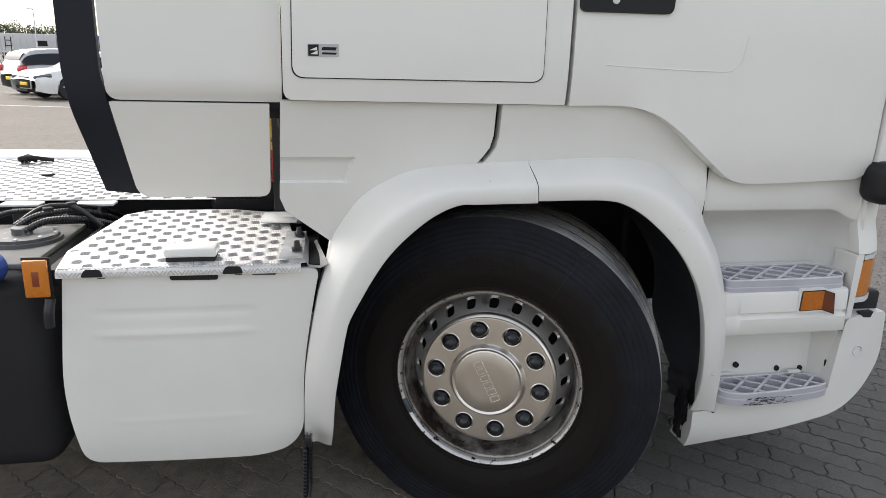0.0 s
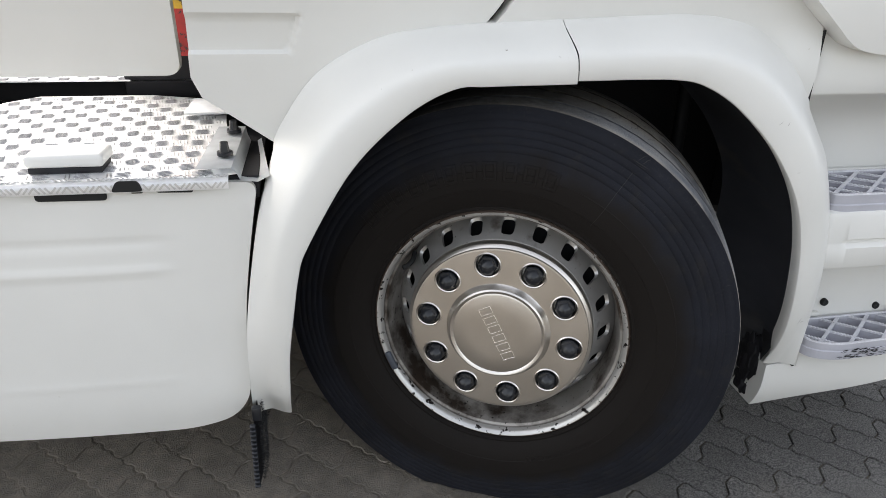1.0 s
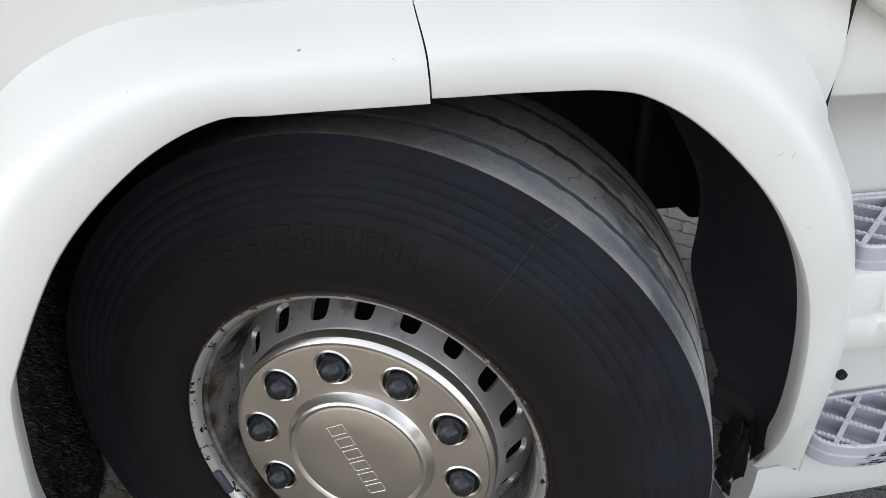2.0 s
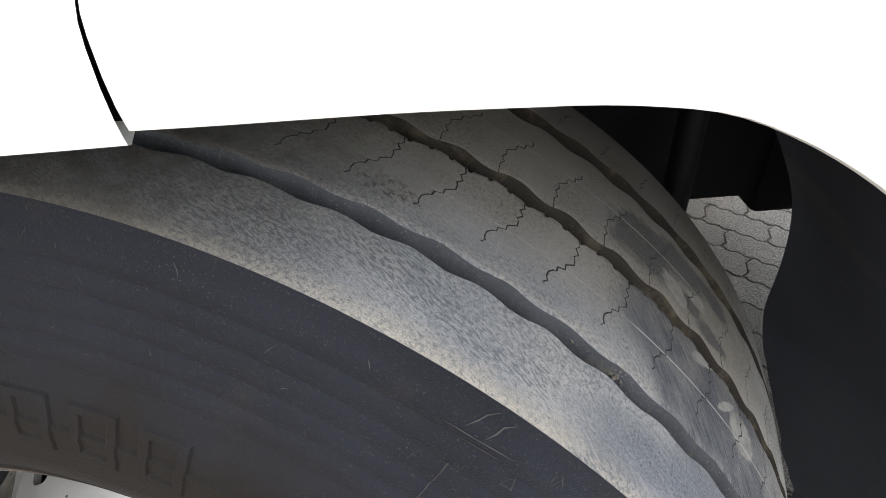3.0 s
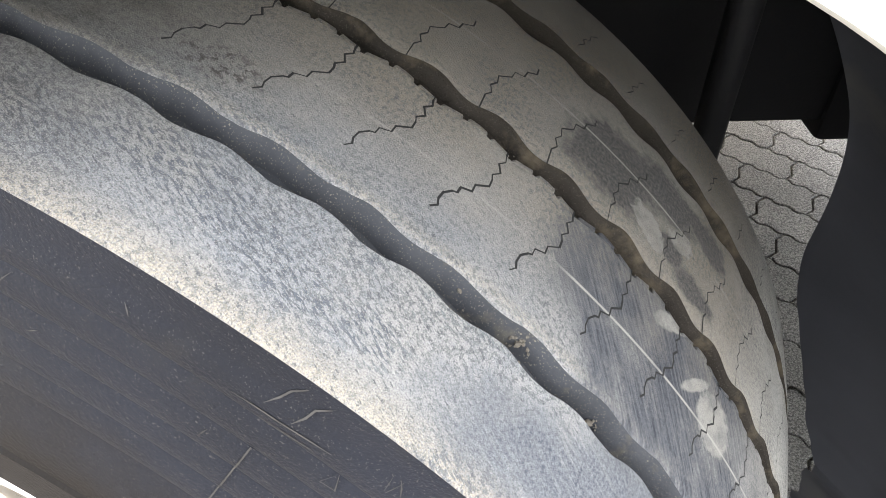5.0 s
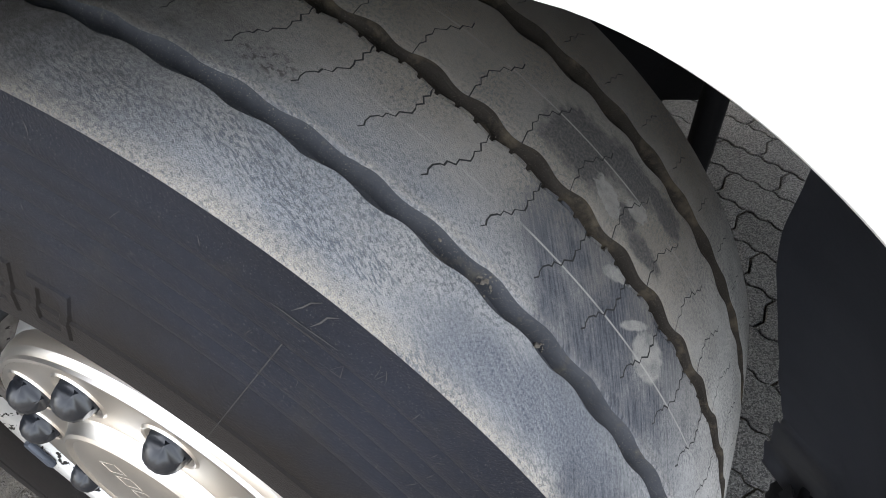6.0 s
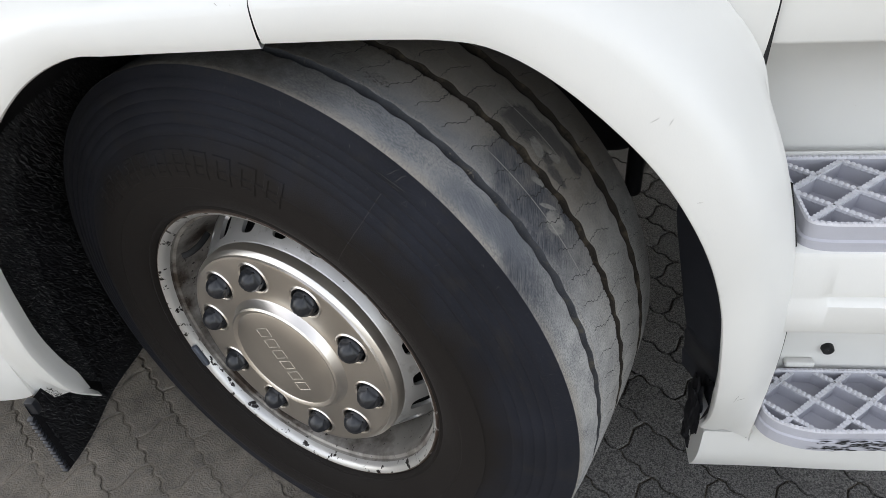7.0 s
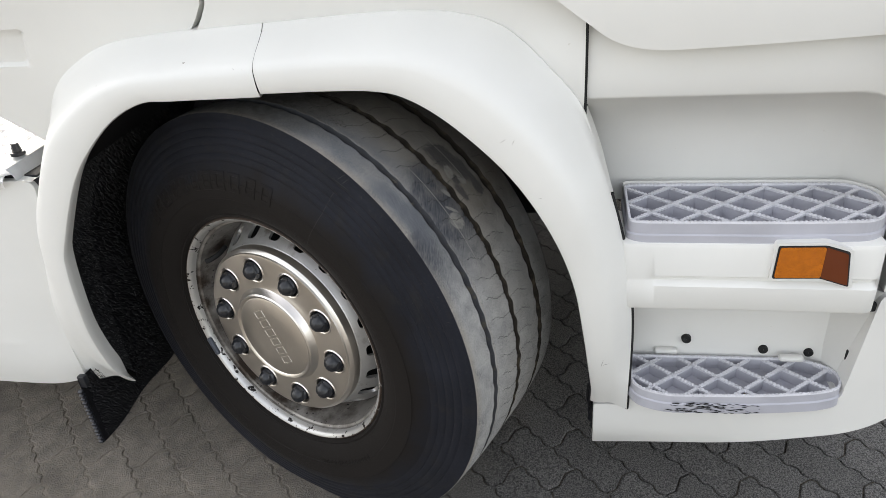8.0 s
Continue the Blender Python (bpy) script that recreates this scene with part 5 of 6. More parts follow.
tagged(o, "short black spray-suppression bristles", kind="stuff")

def torn_rubber(size, at, seed):
    """A ragged lump of folded rubber."""
    bm = bmesh.new()
    bmesh.ops.create_icosphere(bm, subdivisions=4, radius=0.5)
    for v in bm.verts:
        d = v.co.normalized()
        v.co = Vector((v.co.x * size[0], v.co.y * size[1], v.co.z * size[2])) * (1 + 0.45 * noise.noise(d * 2.2 + Vector((seed, 0, 0))) + 0.10 * noise.noise(d * 7.0 + Vector((0, seed, 0))))
        v.co += Vector(at)
    return bm


for size, at, seed in (((0.035, 0.10, 0.17), (0.752, 0.100, 0.315), 2.0), ((0.04, 0.075, 0.09), (0.738, 0.085, 0.235), 5.0), ((0.018, 0.07, 0.13), (0.722, 0.070, 0.325), 9.0)):
    part("liner_foot", torn_rubber(size, at, seed), BLACK, truck, "torn black rubber foot of the arch liner", angle=25)
# added dark slab; hides the lit ground behind the gap between locker and fender
part("locker_gap_backing", brick((0.02, 0.50, 0.53), (-0.575, 0.34, 0.615), 0.004), CHASSIS, truck)
# mud flap with a ribbed outer edge
bm = bmesh.new()
rows = []
for z in np.linspace(0.125, 0.345, 8):
    rows.append([(-0.562 + 0.02 * (z - 0.12) + 0.006 * math.sin(y * 22), y, z) for y in np.linspace(-0.006, 0.44, 16)])
loft(bm, rows)
bmesh.ops.solidify(bm, geom=bm.faces[:], thickness=0.006)
flap = part("mud_flap", bm, BLACK, truck, "black rubber mud flap with a ribbed edge")
for k in range(15):
    z = 0.133 + k * 0.0125
    part("rib", brick((0.014, 0.012, 0.0075), (-0.566 + 0.02 * (z - 0.12), -0.008, z), 0.003, 2, turn=Matrix.Rotation(0.4, 4, "X")), CAP, flap)
verts, faces = [], []
for k in range(4200):
    y, z, l = rng.uniform(0.004, 0.43), rng.uniform(0.128, 0.342), rng.uniform(0.003, 0.007)
    p = Vector((-0.552 + 0.02 * (z - 0.12) + 0.006 * math.sin(y * 22), y, z))
    d = Vector((1, rng.uniform(-1, 1), rng.uniform(-1.2, 0.6))).normalized()
    w = d.orthogonal().normalized() * 0.0005
    b = len(verts)
    verts += [tuple(p - d * 0.004 - w), tuple(p - d * 0.004 + w), tuple(p + d * l)]
    faces.append((b, b + 1, b + 2))
me = bpy.data.meshes.new("flap_bristle")
me.from_pydata(verts, [], faces)
me.materials.append(BRISTLE)
me.materials.append(bpy.data.materials["worn_bristle_nylon"])
for p in me.polygons:
    p.material_index = int(p.index % 9 == 0)
o = new("flap_bristle", me)
o.parent = flap
tagged(o, "short black bristles on the mud flap", kind="stuff")
part("flap_clip", brick((0.02, 0.016, 0.035), (-0.552, 0.004, 0.335), 0.003), CAP, flap)

part("cab_floor", brick((1.95, 2.3, 0.06), (0.36, 1.25, 1.30), 0.01), CHASSIS, truck)
part("cab_back", brick((0.05, 2.36, 1.6), (-0.57, 1.25, 2.15), 0.02), WHITE, truck, "white cab back wall")
part("cab_roof", brick((1.95, 2.40, 0.06), (0.36, 1.25, 2.96), 0.02), WHITE, truck, "white cab roof")
part("cab_far_side", brick((1.9, 0.05, 1.8), (0.36, 2.45, 2.1), 0.02), WHITE, truck)
# down to far_wheel: unseen parts added to keep light off the ground below
part("engine", brick((1.5, 0.66, 0.52), (0.45, 1.25, 0.66), 0.05), CHASSIS, truck, "unseen black engine block under the cab, added to block light")
part("front_bumper", brick((0.10, 2.06, 0.70), (1.43, 1.27, 0.66), 0.04), WHITE_PLASTIC, truck, "unseen white front bumper, added to block light")
part("bumper_foot", brick((0.06, 2.1, 0.14), (1.42, 1.27, 0.27), 0.02), BLACK, truck, "unseen black lip below the front bumper, added to block light")
# hidden black sheets added against light bounced off the white panel backs
part("bounce_shield", brick((0.58, 0.012, 0.80), (1.11, 0.225, 0.62), 0.002), CHASSIS, truck, "unseen black sheet behind the step well, added to stop bounced light")
part("bounce_shield", brick((0.012, 2.0, 0.80), (1.355, 1.27, 0.63), 0.002), CHASSIS, truck)
part("far_skirt", brick((0.75, 0.08, 1.10), (1.08, 2.46, 0.74), 0.03), WHITE_PLASTIC, truck, "unseen white step side on the far side, added to block light")
part("far_locker", brick((0.75, 0.5, 0.62), (-0.90, 2.25, 0.58), 0.04), WHITE_PLASTIC, truck, "unseen white locker on the far side, added to block light")
part("far_tank", brick((1.6, 0.62, 0.64), (-2.15, 2.18, 0.56), 0.07, 4), BLACK, truck, "unseen black tank on the far side, added to block light")
part("oil_sump", brick((1.0, 0.62, 0.24), (0.25, 1.25, 0.42), 0.08, 4), CHASSIS, truck, "unseen black oil sump, added to block light")
part("gearbox", brick((1.3, 0.50, 0.50), (-0.90, 1.25, 0.60), 0.10, 4), CHASSIS, truck, "unseen black gearbox, added to block light")
bm = bmesh.new()
rod(bm, (0, 2.12, 0.5), (0, 2.45, 0.5), 0.51, 40)
part("far_wheel", bm, RUBBER, truck, "unseen black front tyre on the far side, added to block light")
part("cab_corner", sheet(rounded([(1.250, 1.165), (1.44, 1.165), (1.44, TOP), (1.308, TOP), (1.250, 1.375)], 0.008), lambda x, z: -0.002 + 6.0 * max(0.0, x - 1.27) ** 2, 0.05, 0.008), WHITE, truck, "white front corner pillar panel")
part("cab_front", brick((0.05, 2.06, 2.3), (1.46, 1.27, 1.8), 0.02), WHITE, truck)

# ---- deck fittings ----
bm = bmesh.new()
rows = []
for x in np.linspace(-1.215, -0.56, 24):
    rows.append([(x, y, z) for y, z in ((0.052, 0.8905), (0.040, 0.889), (0.032, 0.884), (0.029, 0.876), (0.030, 0.866))])
loft(bm, rows)
bmesh.ops.solidify(bm, geom=bm.faces[:], thickness=0.003)
part("deck_lip", bm, ALU, truck, "rolled front edge of the aluminium deck")
bm = bmesh.new()
for k in range(66):
    x = -1.205 + k * 0.0098
    t = Matrix.Rotation(0.7 if (k // 3) % 2 else -0.7, 4, "Y")
    brick((0.0035, 0.0022, 0.015), (x, 0.0295, 0.8755), 0.0, 1, bm, t)
    brick((0.0035, 0.015, 0.0022), (x, 0.0440, 0.8905), 0.0, 1, bm, Matrix.Rotation(0.7 if (k // 3) % 2 else -0.7, 4, "Z"))
part("lip_relief", bm, ALU_BAR, truck, "raised bars over the rolled deck edge", smooth=False, kind="stuff")
latch = part("deck_latch", brick((0.145, 0.085, 0.026), (-0.870, 0.115, 0.918), 0.008, 3), WHITE_PLASTIC, truck, "white plastic deck latch cover")
part("latch_base", brick((0.135, 0.07, 0.012), (-0.870, 0.112, 0.899), 0.002), BLACK, latch)
for x in (-1.122, -0.750):
    part("finger_hole", sheet(rounded([(x - 0.030, 0.868), (x + 0.030, 0.868), (x + 0.022, 0.890), (x - 0.018, 0.890)], 0.008), lambda px, pz: 0.0275, 0.002, 0.0005), CUT, truck)
part("locker_slot", sheet(rounded([(-0.922, 0.850), (-0.792, 0.848), (-0.792, 0.872), (-0.922, 0.874)], 0.008), lambda px, pz: 0.040, 0.002, 0.0005), CUT, truck)
part("locker_slot", sheet(rounded([(-0.70, 0.860), (-0.63, 0.858), (-0.63, 0.872), (-0.70, 0.874)], 0.006), lambda px, pz: 0.040, 0.002, 0.0005), CUT, truck)
for x in (-1.10, -0.735):
    part("locker_stud", brick((0.022, 0.012, 0.014), (x, 0.040, 0.868), 0.003), CUT, truck)
# galvanised bracket with two studs, and the one behind it
bm = bmesh.new()
rows = []
for y in np.linspace(0.045, 0.33, 6):
    rows.append([(x, y, z) for x, z in ((-0.625 + 0.05 * y, 0.902 + 0.04 * y), (-0.555 + 0.02 * y, 0.902 + 0.04 * y), (-0.545, 0.895), (-0.538, 0.878), (-0.50 - 0.1 * y, 0.874), (-0.475 - 0.12 * y, 0.886))])
loft(bm, rows)
bmesh.ops.solidify(bm, geom=bm.faces[:], thickness=0.003)
bracket = part("deck_bracket", bm, ZINC, truck, "galvanised folded steel bracket with black studs", angle=20)
part("back_bracket", brick((0.20, 0.16, 0.006), (-0.60, 0.50, 0.925), 0.002), ZINC, truck, "galvanised plate behind the deck bracket")
for x, y in ((-0.572, 0.115), (-0.568, 0.27), (-0.565, 0.42)):
    bm = bmesh.new()
    zb = 0.906 + 0.04 * y
    rod(bm, (x, y, zb), (x, y, zb + 0.008), 0.016, 16)
    rod(bm, (x, y, zb + 0.008), (x, y, zb + 0.028), 0.0105, 8, r2=0.008)
    part("stud", bm, CAP, bracket)
part("deck_frame", brick((0.75, 0.62, 0.05), (-0.88, 0.38, 0.855), 0.004), CHASSIS, truck)

# ---- tank, filler and hoses behind the locker ----
tank = part("tank", brick((1.05, 0.62, 0.62), (-1.80, 0.39, 0.56), 0.07, 4), BLACK, truck, "matt black plastic tank with a grey top")
part("tank_top", brick((0.98, 0.50, 0.02), (-1.80, 0.38, 0.873), 0.008), material("grey_tank_top", (0.16, 0.16, 0.155), 0.7, tone=0.1, bump=0.1), tank, "weathered grey tank top")
bm = bmesh.new()
for r, z0, z1 in ((0.115, 0.88, 0.895), (0.105, 0.895, 0.905), (0.03, 0.905, 0.925)):
    rod(bm, (-1.43, 0.40, z0), (-1.43, 0.40, z1), r, 32)
part("sender_plate", bm, material("grey_sender_plastic", (0.085, 0.085, 0.088), 0.45, tone=0.2, tone_scale=20, spots=(0.2, 0.19, 0.17), spot_scale=30, spot_at=0.58, soft_at=0.1), tank, "round dark grey sender plate")
for k in range(9):
    a = 2 * math.pi * k / 9
    bm = bmesh.new()
    rod(bm, (0, 0, 0), (0, 0, 0.011), 0.006, 8)
    part("bolt", bm, ZINC, tank, at=Matrix.Translation((-1.43 + 0.098 * math.cos(a), 0.40 + 0.098 * math.sin(a), 0.90)))


def corrugated(pts, r, count=90):
    """A ribbed hose along pts."""
    bm = bmesh.new()
    P = spline(pts, count)
    rings, u = [], None
    for i, p in enumerate(P):
        d = Vector(P[min(i + 1, count - 1)] - P[max(i - 1, 0)]).normalized()
        u = d.orthogonal().normalized() if u is None else (u - d * u.dot(d)).normalized()
        w = d.cross(u)
        rr = r * (1.0 if i % 2 else 0.80)
        rings.append([Vector(p) + rr * (math.cos(t) * u + math.sin(t) * w) for t in np.linspace(0, 2 * math.pi, 10, endpoint=False)])
    loft(bm, rings, close_v=True)
    return bm


for pts, r in (([(-1.46, 0.42, 0.915), (-1.41, 0.47, 0.945), (-1.33, 0.55, 0.945), (-1.26, 0.63, 0.915), (-1.22, 0.74, 0.86)], 0.011),
               ([(-1.42, 0.38, 0.915), (-1.37, 0.44, 0.935), (-1.30, 0.51, 0.925), (-1.24, 0.60, 0.89), (-1.22, 0.70, 0.85)], 0.012),
               ([(-1.47, 0.45, 0.92), (-1.40, 0.52, 0.965), (-1.31, 0.58, 0.955), (-1.25, 0.66, 0.925), (-1.21, 0.76, 0.87)], 0.008),
               ([(-1.36, 0.62, 0.90), (-1.33, 0.56, 0.955), (-1.28, 0.52, 0.945), (-1.22, 0.50, 0.90)], 0.009),
               ([(-1.62, 0.52, 0.89), (-1.55, 0.58, 0.93), (-1.46, 0.62, 0.93), (-1.38, 0.66, 0.90)], 0.010)):
    part("hose", corrugated(pts, r), CAP, truck, "black corrugated hose")
for x, y, z in ((-1.385, 0.505, 0.952), (-1.33, 0.56, 0.958), (-1.44, 0.46, 0.925)):
    part("hose_clip", brick((0.03, 0.026, 0.03), (x, y, z), 0.004, 2, turn=Matrix.Rotation(0.6, 4, "Z")), BLACK, truck)
for x in (-1.52, -1.28):
    part("pipe_bracket", brick((0.13, 0.06, 0.010), (x, 0.655, 0.948), 0.004), ZINC, truck, "galvanised pipe bracket")
    part("pipe_clip", brick((0.05, 0.05, 0.085), (x, 0.645, 0.90), 0.010, 3), CAP, truck)
reflector = part("side_reflector", brick((0.062, 0.014, 0.105), (-1.262, 0.030, 0.868), 0.004), AMBER, truck, "amber side reflector on a black plate")
part("reflector_plate", brick((0.072, 0.006, 0.115), (-1.262, 0.040, 0.868), 0.002), BLACK, reflector)
part("reflector_mark", brick((0.017, 0.002, 0.042), (-1.262, 0.0222, 0.868), 0.0005), material("dark_amber", (0.22, 0.04, 0.01), 0.4), reflector)
bm = bmesh.new()
rod(bm, (-1.405, 0.10, 0.885), (-1.405, 0.03, 0.885), 0.048, 32)
part("filler_cap", bm, BLUE, tank, "blue filler cap with a white ring")
bm = bmesh.new()
hose(bm, [(-1.245, 0.06, 0.80), (-1.25, 0.05, 0.76), (-1.252, 0.05, 0.72)], 0.014)
part("drain_hose", bm, CAP, truck)

# ---- cab fittings ----
part("door_handle", sheet(rounded([(0.209, 1.607), (0.484, 1.609), (0.488, 1.70), (0.208, 1.70)], 0.02), lambda x, z: -0.022, 0.02, 0.004), BLACK, door, "black recessed door handle")
bm = bmesh.new()
lathe(bm, [(0.0004, -0.004), (0.010, -0.003), (0.012, 0.004)], 16)
part("lock", bm, ZINC, door, at=pose(0.31, -0.022, 1.640))
bm = bmesh.new()
hose(bm, [(0.30, -0.0115, 1.468), (0.45, -0.0125, 1.462), (0.66, -0.0125, 1.458), (0.70, -0.0125, 1.468), (0.722, -0.0125, 1.50), (0.732, -0.0125, 1.56)], 0.0016, 8)
part("pressed_line", bm, WHITE, door)
badge = part("badge", sheet(rounded([(-0.526, 1.468), (-0.445, 1.469), (-0.445, 1.501), (-0.526, 1.500)], 0.002), lambda x, z: cab_y(x, z) - 0.0072, 0.002, 0.0008), material("silver_sticker", (0.45, 0.45, 0.45), 0.35, tone=0.02), side_panel, "small silver and black sticker")
part("badge_block", sheet([(-0.524, 1.470), (-0.497, 1.470), (-0.497, 1.499), (-0.524, 1.498)], lambda x, z: cab_y(x, z) - 0.0080, 0.001, 0.0003), CUT, badge)
for z, h in ((1.489, 0.008), (1.477, 0.005)):
    part("badge_bar", sheet([(-0.490, z - h / 2), (-0.453, z - h / 2), (-0.450, z + h / 2), (-0.487, z + h / 2)], lambda x, zz: cab_y(x, zz) - 0.0080, 0.001, 0.0003), CUT, badge)
for a, b in (((-0.521, 1.484), (-0.501, 1.493)), ((-0.519, 1.474), (-0.500, 1.484))):
    part("badge_bar", sheet([a, (b[0], a[1]), b], lambda x, zz: cab_y(x, zz) - 0.0086, 0.0006, 0.0002), WHITE, badge)
# lamp pieces at the corner
part("lamp_rim", sheet(rounded([(1.274, 0.865), (1.378, 0.871), (1.382, 0.888), (1.276, 0.882)], 0.006), lambda x, z: 0.002 + 6.0 * max(0.0, x - 1.272) ** 2, 0.04, 0.005), ZINC, lamp, "clear and chrome lamp top")
part("lamp_rim", sheet(rounded([(1.262, 0.716), (1.352, 0.716), (1.358, 0.736), (1.264, 0.735)], 0.005), lambda x, z: 0.002 + 6.0 * max(0.0, x - 1.272) ** 2, 0.04, 0.004), ZINC, lamp, "clear lower lamp edge")
part("lamp_backing", brick((0.14, 0.06, 0.08), (1.335, 0.075, 0.700), 0.01), BLACK, truck)
part("bumper_notch", sheet(rounded([(1.285, 0.686), (1.345, 0.686), (1.335, 0.664), (1.30, 0.668)], 0.006), lambda x, z: -0.012 + 1.5 * max(0.0, x - 1.27) ** 2, 0.02, 0.001), CUT, truck)
bm = bmesh.new()
lathe(bm, [(0.0004, 0.012), (0.012, 0.010), (0.014, 0.0), (0.018, -0.004), (0.021, 0.002), (0.021, 0.02)], 24)
part("tow_eye_cover", bm, ZINC, truck, at=pose(1.305, -0.008, 0.545))
part("rubber_plug", brick((0.022, 0.012, 0.03), (1.232, 0.030, 0.485), 0.005), CUT, truck)
part("rubber_plug", brick((0.02, 0.012, 0.02), (1.226, 0.0, 0.628), 0.004), CUT, truck)
part("seam_strip", brick((0.0052, 0.016, 0.18), (0.6893, 0.0495, 1.078), 0.0), CUT, truck)
part("gap_back", brick((0.10, 0.01, 0.20), (-0.01, 0.115, 1.27), 0.002), BLACK, truck)
part("gap_back", brick((0.014, 0.01, 0.30), (0.6895, 0.112, 1.08), 0.002), BLACK, truck)

# ---- yard: pavers ----
ROW, LEN = 0.1055, 0.200
DU, DN = Vector((0.7071, -0.7071, 0)), Vector((0.7071, 0.7071, 0))


def step_wave(u):
    """A worn, flat-topped wave, four to a paver's length."""
    return max(-1.0, min(1.0, 1.7 * math.sin(2 * math.pi * u / 0.05)))


def paver_outline(shrink, top):
    """Wavy long edges and Z-shaped ends, so that each locks into its neighbours."""
    hw, hl = ROW / 2 - 0.0020 - shrink, LEN / 2 - 0.0020 - shrink
    us = [LEN * k / 16 - LEN / 2 for k in range(1, 16)]
    ends = [(-1.0, 0.003), (-0.42, 0.010), (0.42, -0.010), (1.0, -0.003)]
    pts = [(u, -hw + 0.0042 * step_wave(u + 0.004)) for u in us]
    pts += [(hl + dx, n * hw) for n, dx in ends]
    pts += [(u, hw + 0.0042 * step_wave(u + 0.004)) for u in reversed(us)]
    pts += [(-hl + dx, n * hw) for n, dx in reversed(ends)]
    return [(*(DU * x + DN * n).xy, top) for x, n in pts]


def paver_rings():
    return [paver_outline(0.0, -0.014), paver_outline(0.0, -0.004), paver_outline(0.0014, -0.0008), paver_outline(0.0042, 0.0)]


rings = paver_rings()
pv = [p for r in rings for p in r]
n18 = len(rings[0])
pf = [(r * n18 + k, r * n18 + (k + 1) % n18, (r + 1) * n18 + (k + 1) % n18, (r + 1) * n18 + k) for r in range(3) for k in range(n18)] + [tuple(range(3 * n18, 4 * n18))]
pm = bpy.data.meshes.new("paver")
pm.from_pydata(pv, [], pf)
pm.materials.append(CONCRETE)
ground = bpy.data.objects["ground"]
rng = random.Random(3)
near_list, far_list = [], []
for i in range(-30, 110):
    for j in range(-60, 60):
        nn = -0.158 + (i + 0.5) * ROW
        uu = -0.498 + 0.1 + j * LEN + (0.1 if i % 2 == 0 else 0.0)
        c = DU * uu + DN * nn
        if not (-3.0 < c.x < 6.5 and -1.6 < c.y < 7.5):
            continue
        near = (Vector((c.x - 0.1, c.y - 0.15)).length)
        (near_list if near < 1.42 else far_list).append((near, c))
near_list.sort(key=lambda t: t[0])
far_list += near_list[300:]
for _, c in near_list[:300]:
    o = new("paver", pm)
    o.parent = ground
    o.matrix_basis = Matrix.Translation((c.x, c.y, -0.0015 + rng.uniform(-0.0015, 0.0015))) @ Euler((rng.uniform(-0.008, 0.008), rng.uniform(-0.008, 0.008), rng.uniform(-0.008, 0.008))).to_matrix().to_4x4()
base = np.array(pv)
verts, faces = [], []
for q, (_, c) in enumerate(far_list):
    a = rng.uniform(-0.008, 0.008)
    rot = np.array([[math.cos(a), -math.sin(a), 0], [math.sin(a), math.cos(a), 0], [0, 0, 1]])
    tilt = rng.uniform(-0.008, 0.008)
    v = base @ rot.T + np.array([c.x, c.y, -0.0015 + rng.uniform(-0.0015, 0.0015)])
    v[:, 2] += base[:, 0] * tilt
    verts.append(v)
    faces += [tuple(k + q * len(pv) for k in f) for f in pf]
me = bpy.data.meshes.new("paving")
me.from_pydata(np.vstack(verts).tolist(), [], faces)
me.materials.append(CONCRETE)
o = new("paving", me)
o.parent = ground
tagged(o, "interlocking grey concrete pavers", kind="stuff")

# ---- far yard ----
yard_paint = material("worn_white_line", (0.6, 0.6, 0.58), 0.8, spots=(0.3, 0.28, 0.26), spot_scale=8, spot_at=0.5, soft_at=0.2)
FAR = material("far_paving", (0.180, 0.164, 0.141), 0.92, tone=0.10, tone_scale=0.6, spots=(0.125, 0.116, 0.104), spot_scale=5, spot_at=0.52, soft_at=0.2, bump=0.4, bump_scale=40, specks=(0.09, 0.084, 0.076), speck_scale=30, speck_at=0.58)
bm = bmesh.new()
loft(bm, [[(x, y, -0.004) for x in (-90, -3.0, 6.4, 90)] for y in (7.4, 20, 45, 100)])
loft(bm, [[(x, y, -0.004) for x in (-90, -3.05)] for y in (-30, 7.4)])
loft(bm, [[(x, y, -0.004) for x in (6.45, 90)] for y in (-30, 7.4)])
loft(bm, [[(x, y, -0.004) for x in (-3.05, 6.45)] for y in (-30, -1.55)])
tagged(part("pavement", bm, FAR, smooth=False), "weathered concrete block paving of the wider yard", "pavement", kind="structure")
for k, (x0, y0, x1, y1) in enumerate(((-16, 20.4, -3, 17.6), (-16, 26.4, -3, 23.8))):
    bm = bmesh.new()
    bm.faces.new([bm.verts.new(p) for p in ((x0, y0, 0.0), (x1, y1, 0.0), (x1, y1 + 0.14, 0.0), (x0, y0 + 0.14, 0.0))])
    tagged(part("bay_line", bm, yard_paint, smooth=False), "worn white parking bay line on the paving", "road marking", kind="structure")

GLASS = material("dark_car_glass", (0.015, 0.018, 0.022), 0.12, tone=0.05, spec=0.25)
CAR_TYRE = material("car_tyre", (0.02, 0.02, 0.02), 0.8)
ALLOY = material("alloy_wheel", (0.5, 0.5, 0.52), 0.35, metal=0.8)
RED = material("red_lamp_lens", (0.55, 0.02, 0.02), 0.2, coat=0.4)
CLEAR = material("lamp_glass", (0.10, 0.11, 0.13), 0.12, metal=0.2, coat=0.5)
YELLOW = material("yellow_plate", (0.75, 0.5, 0.03), 0.5)


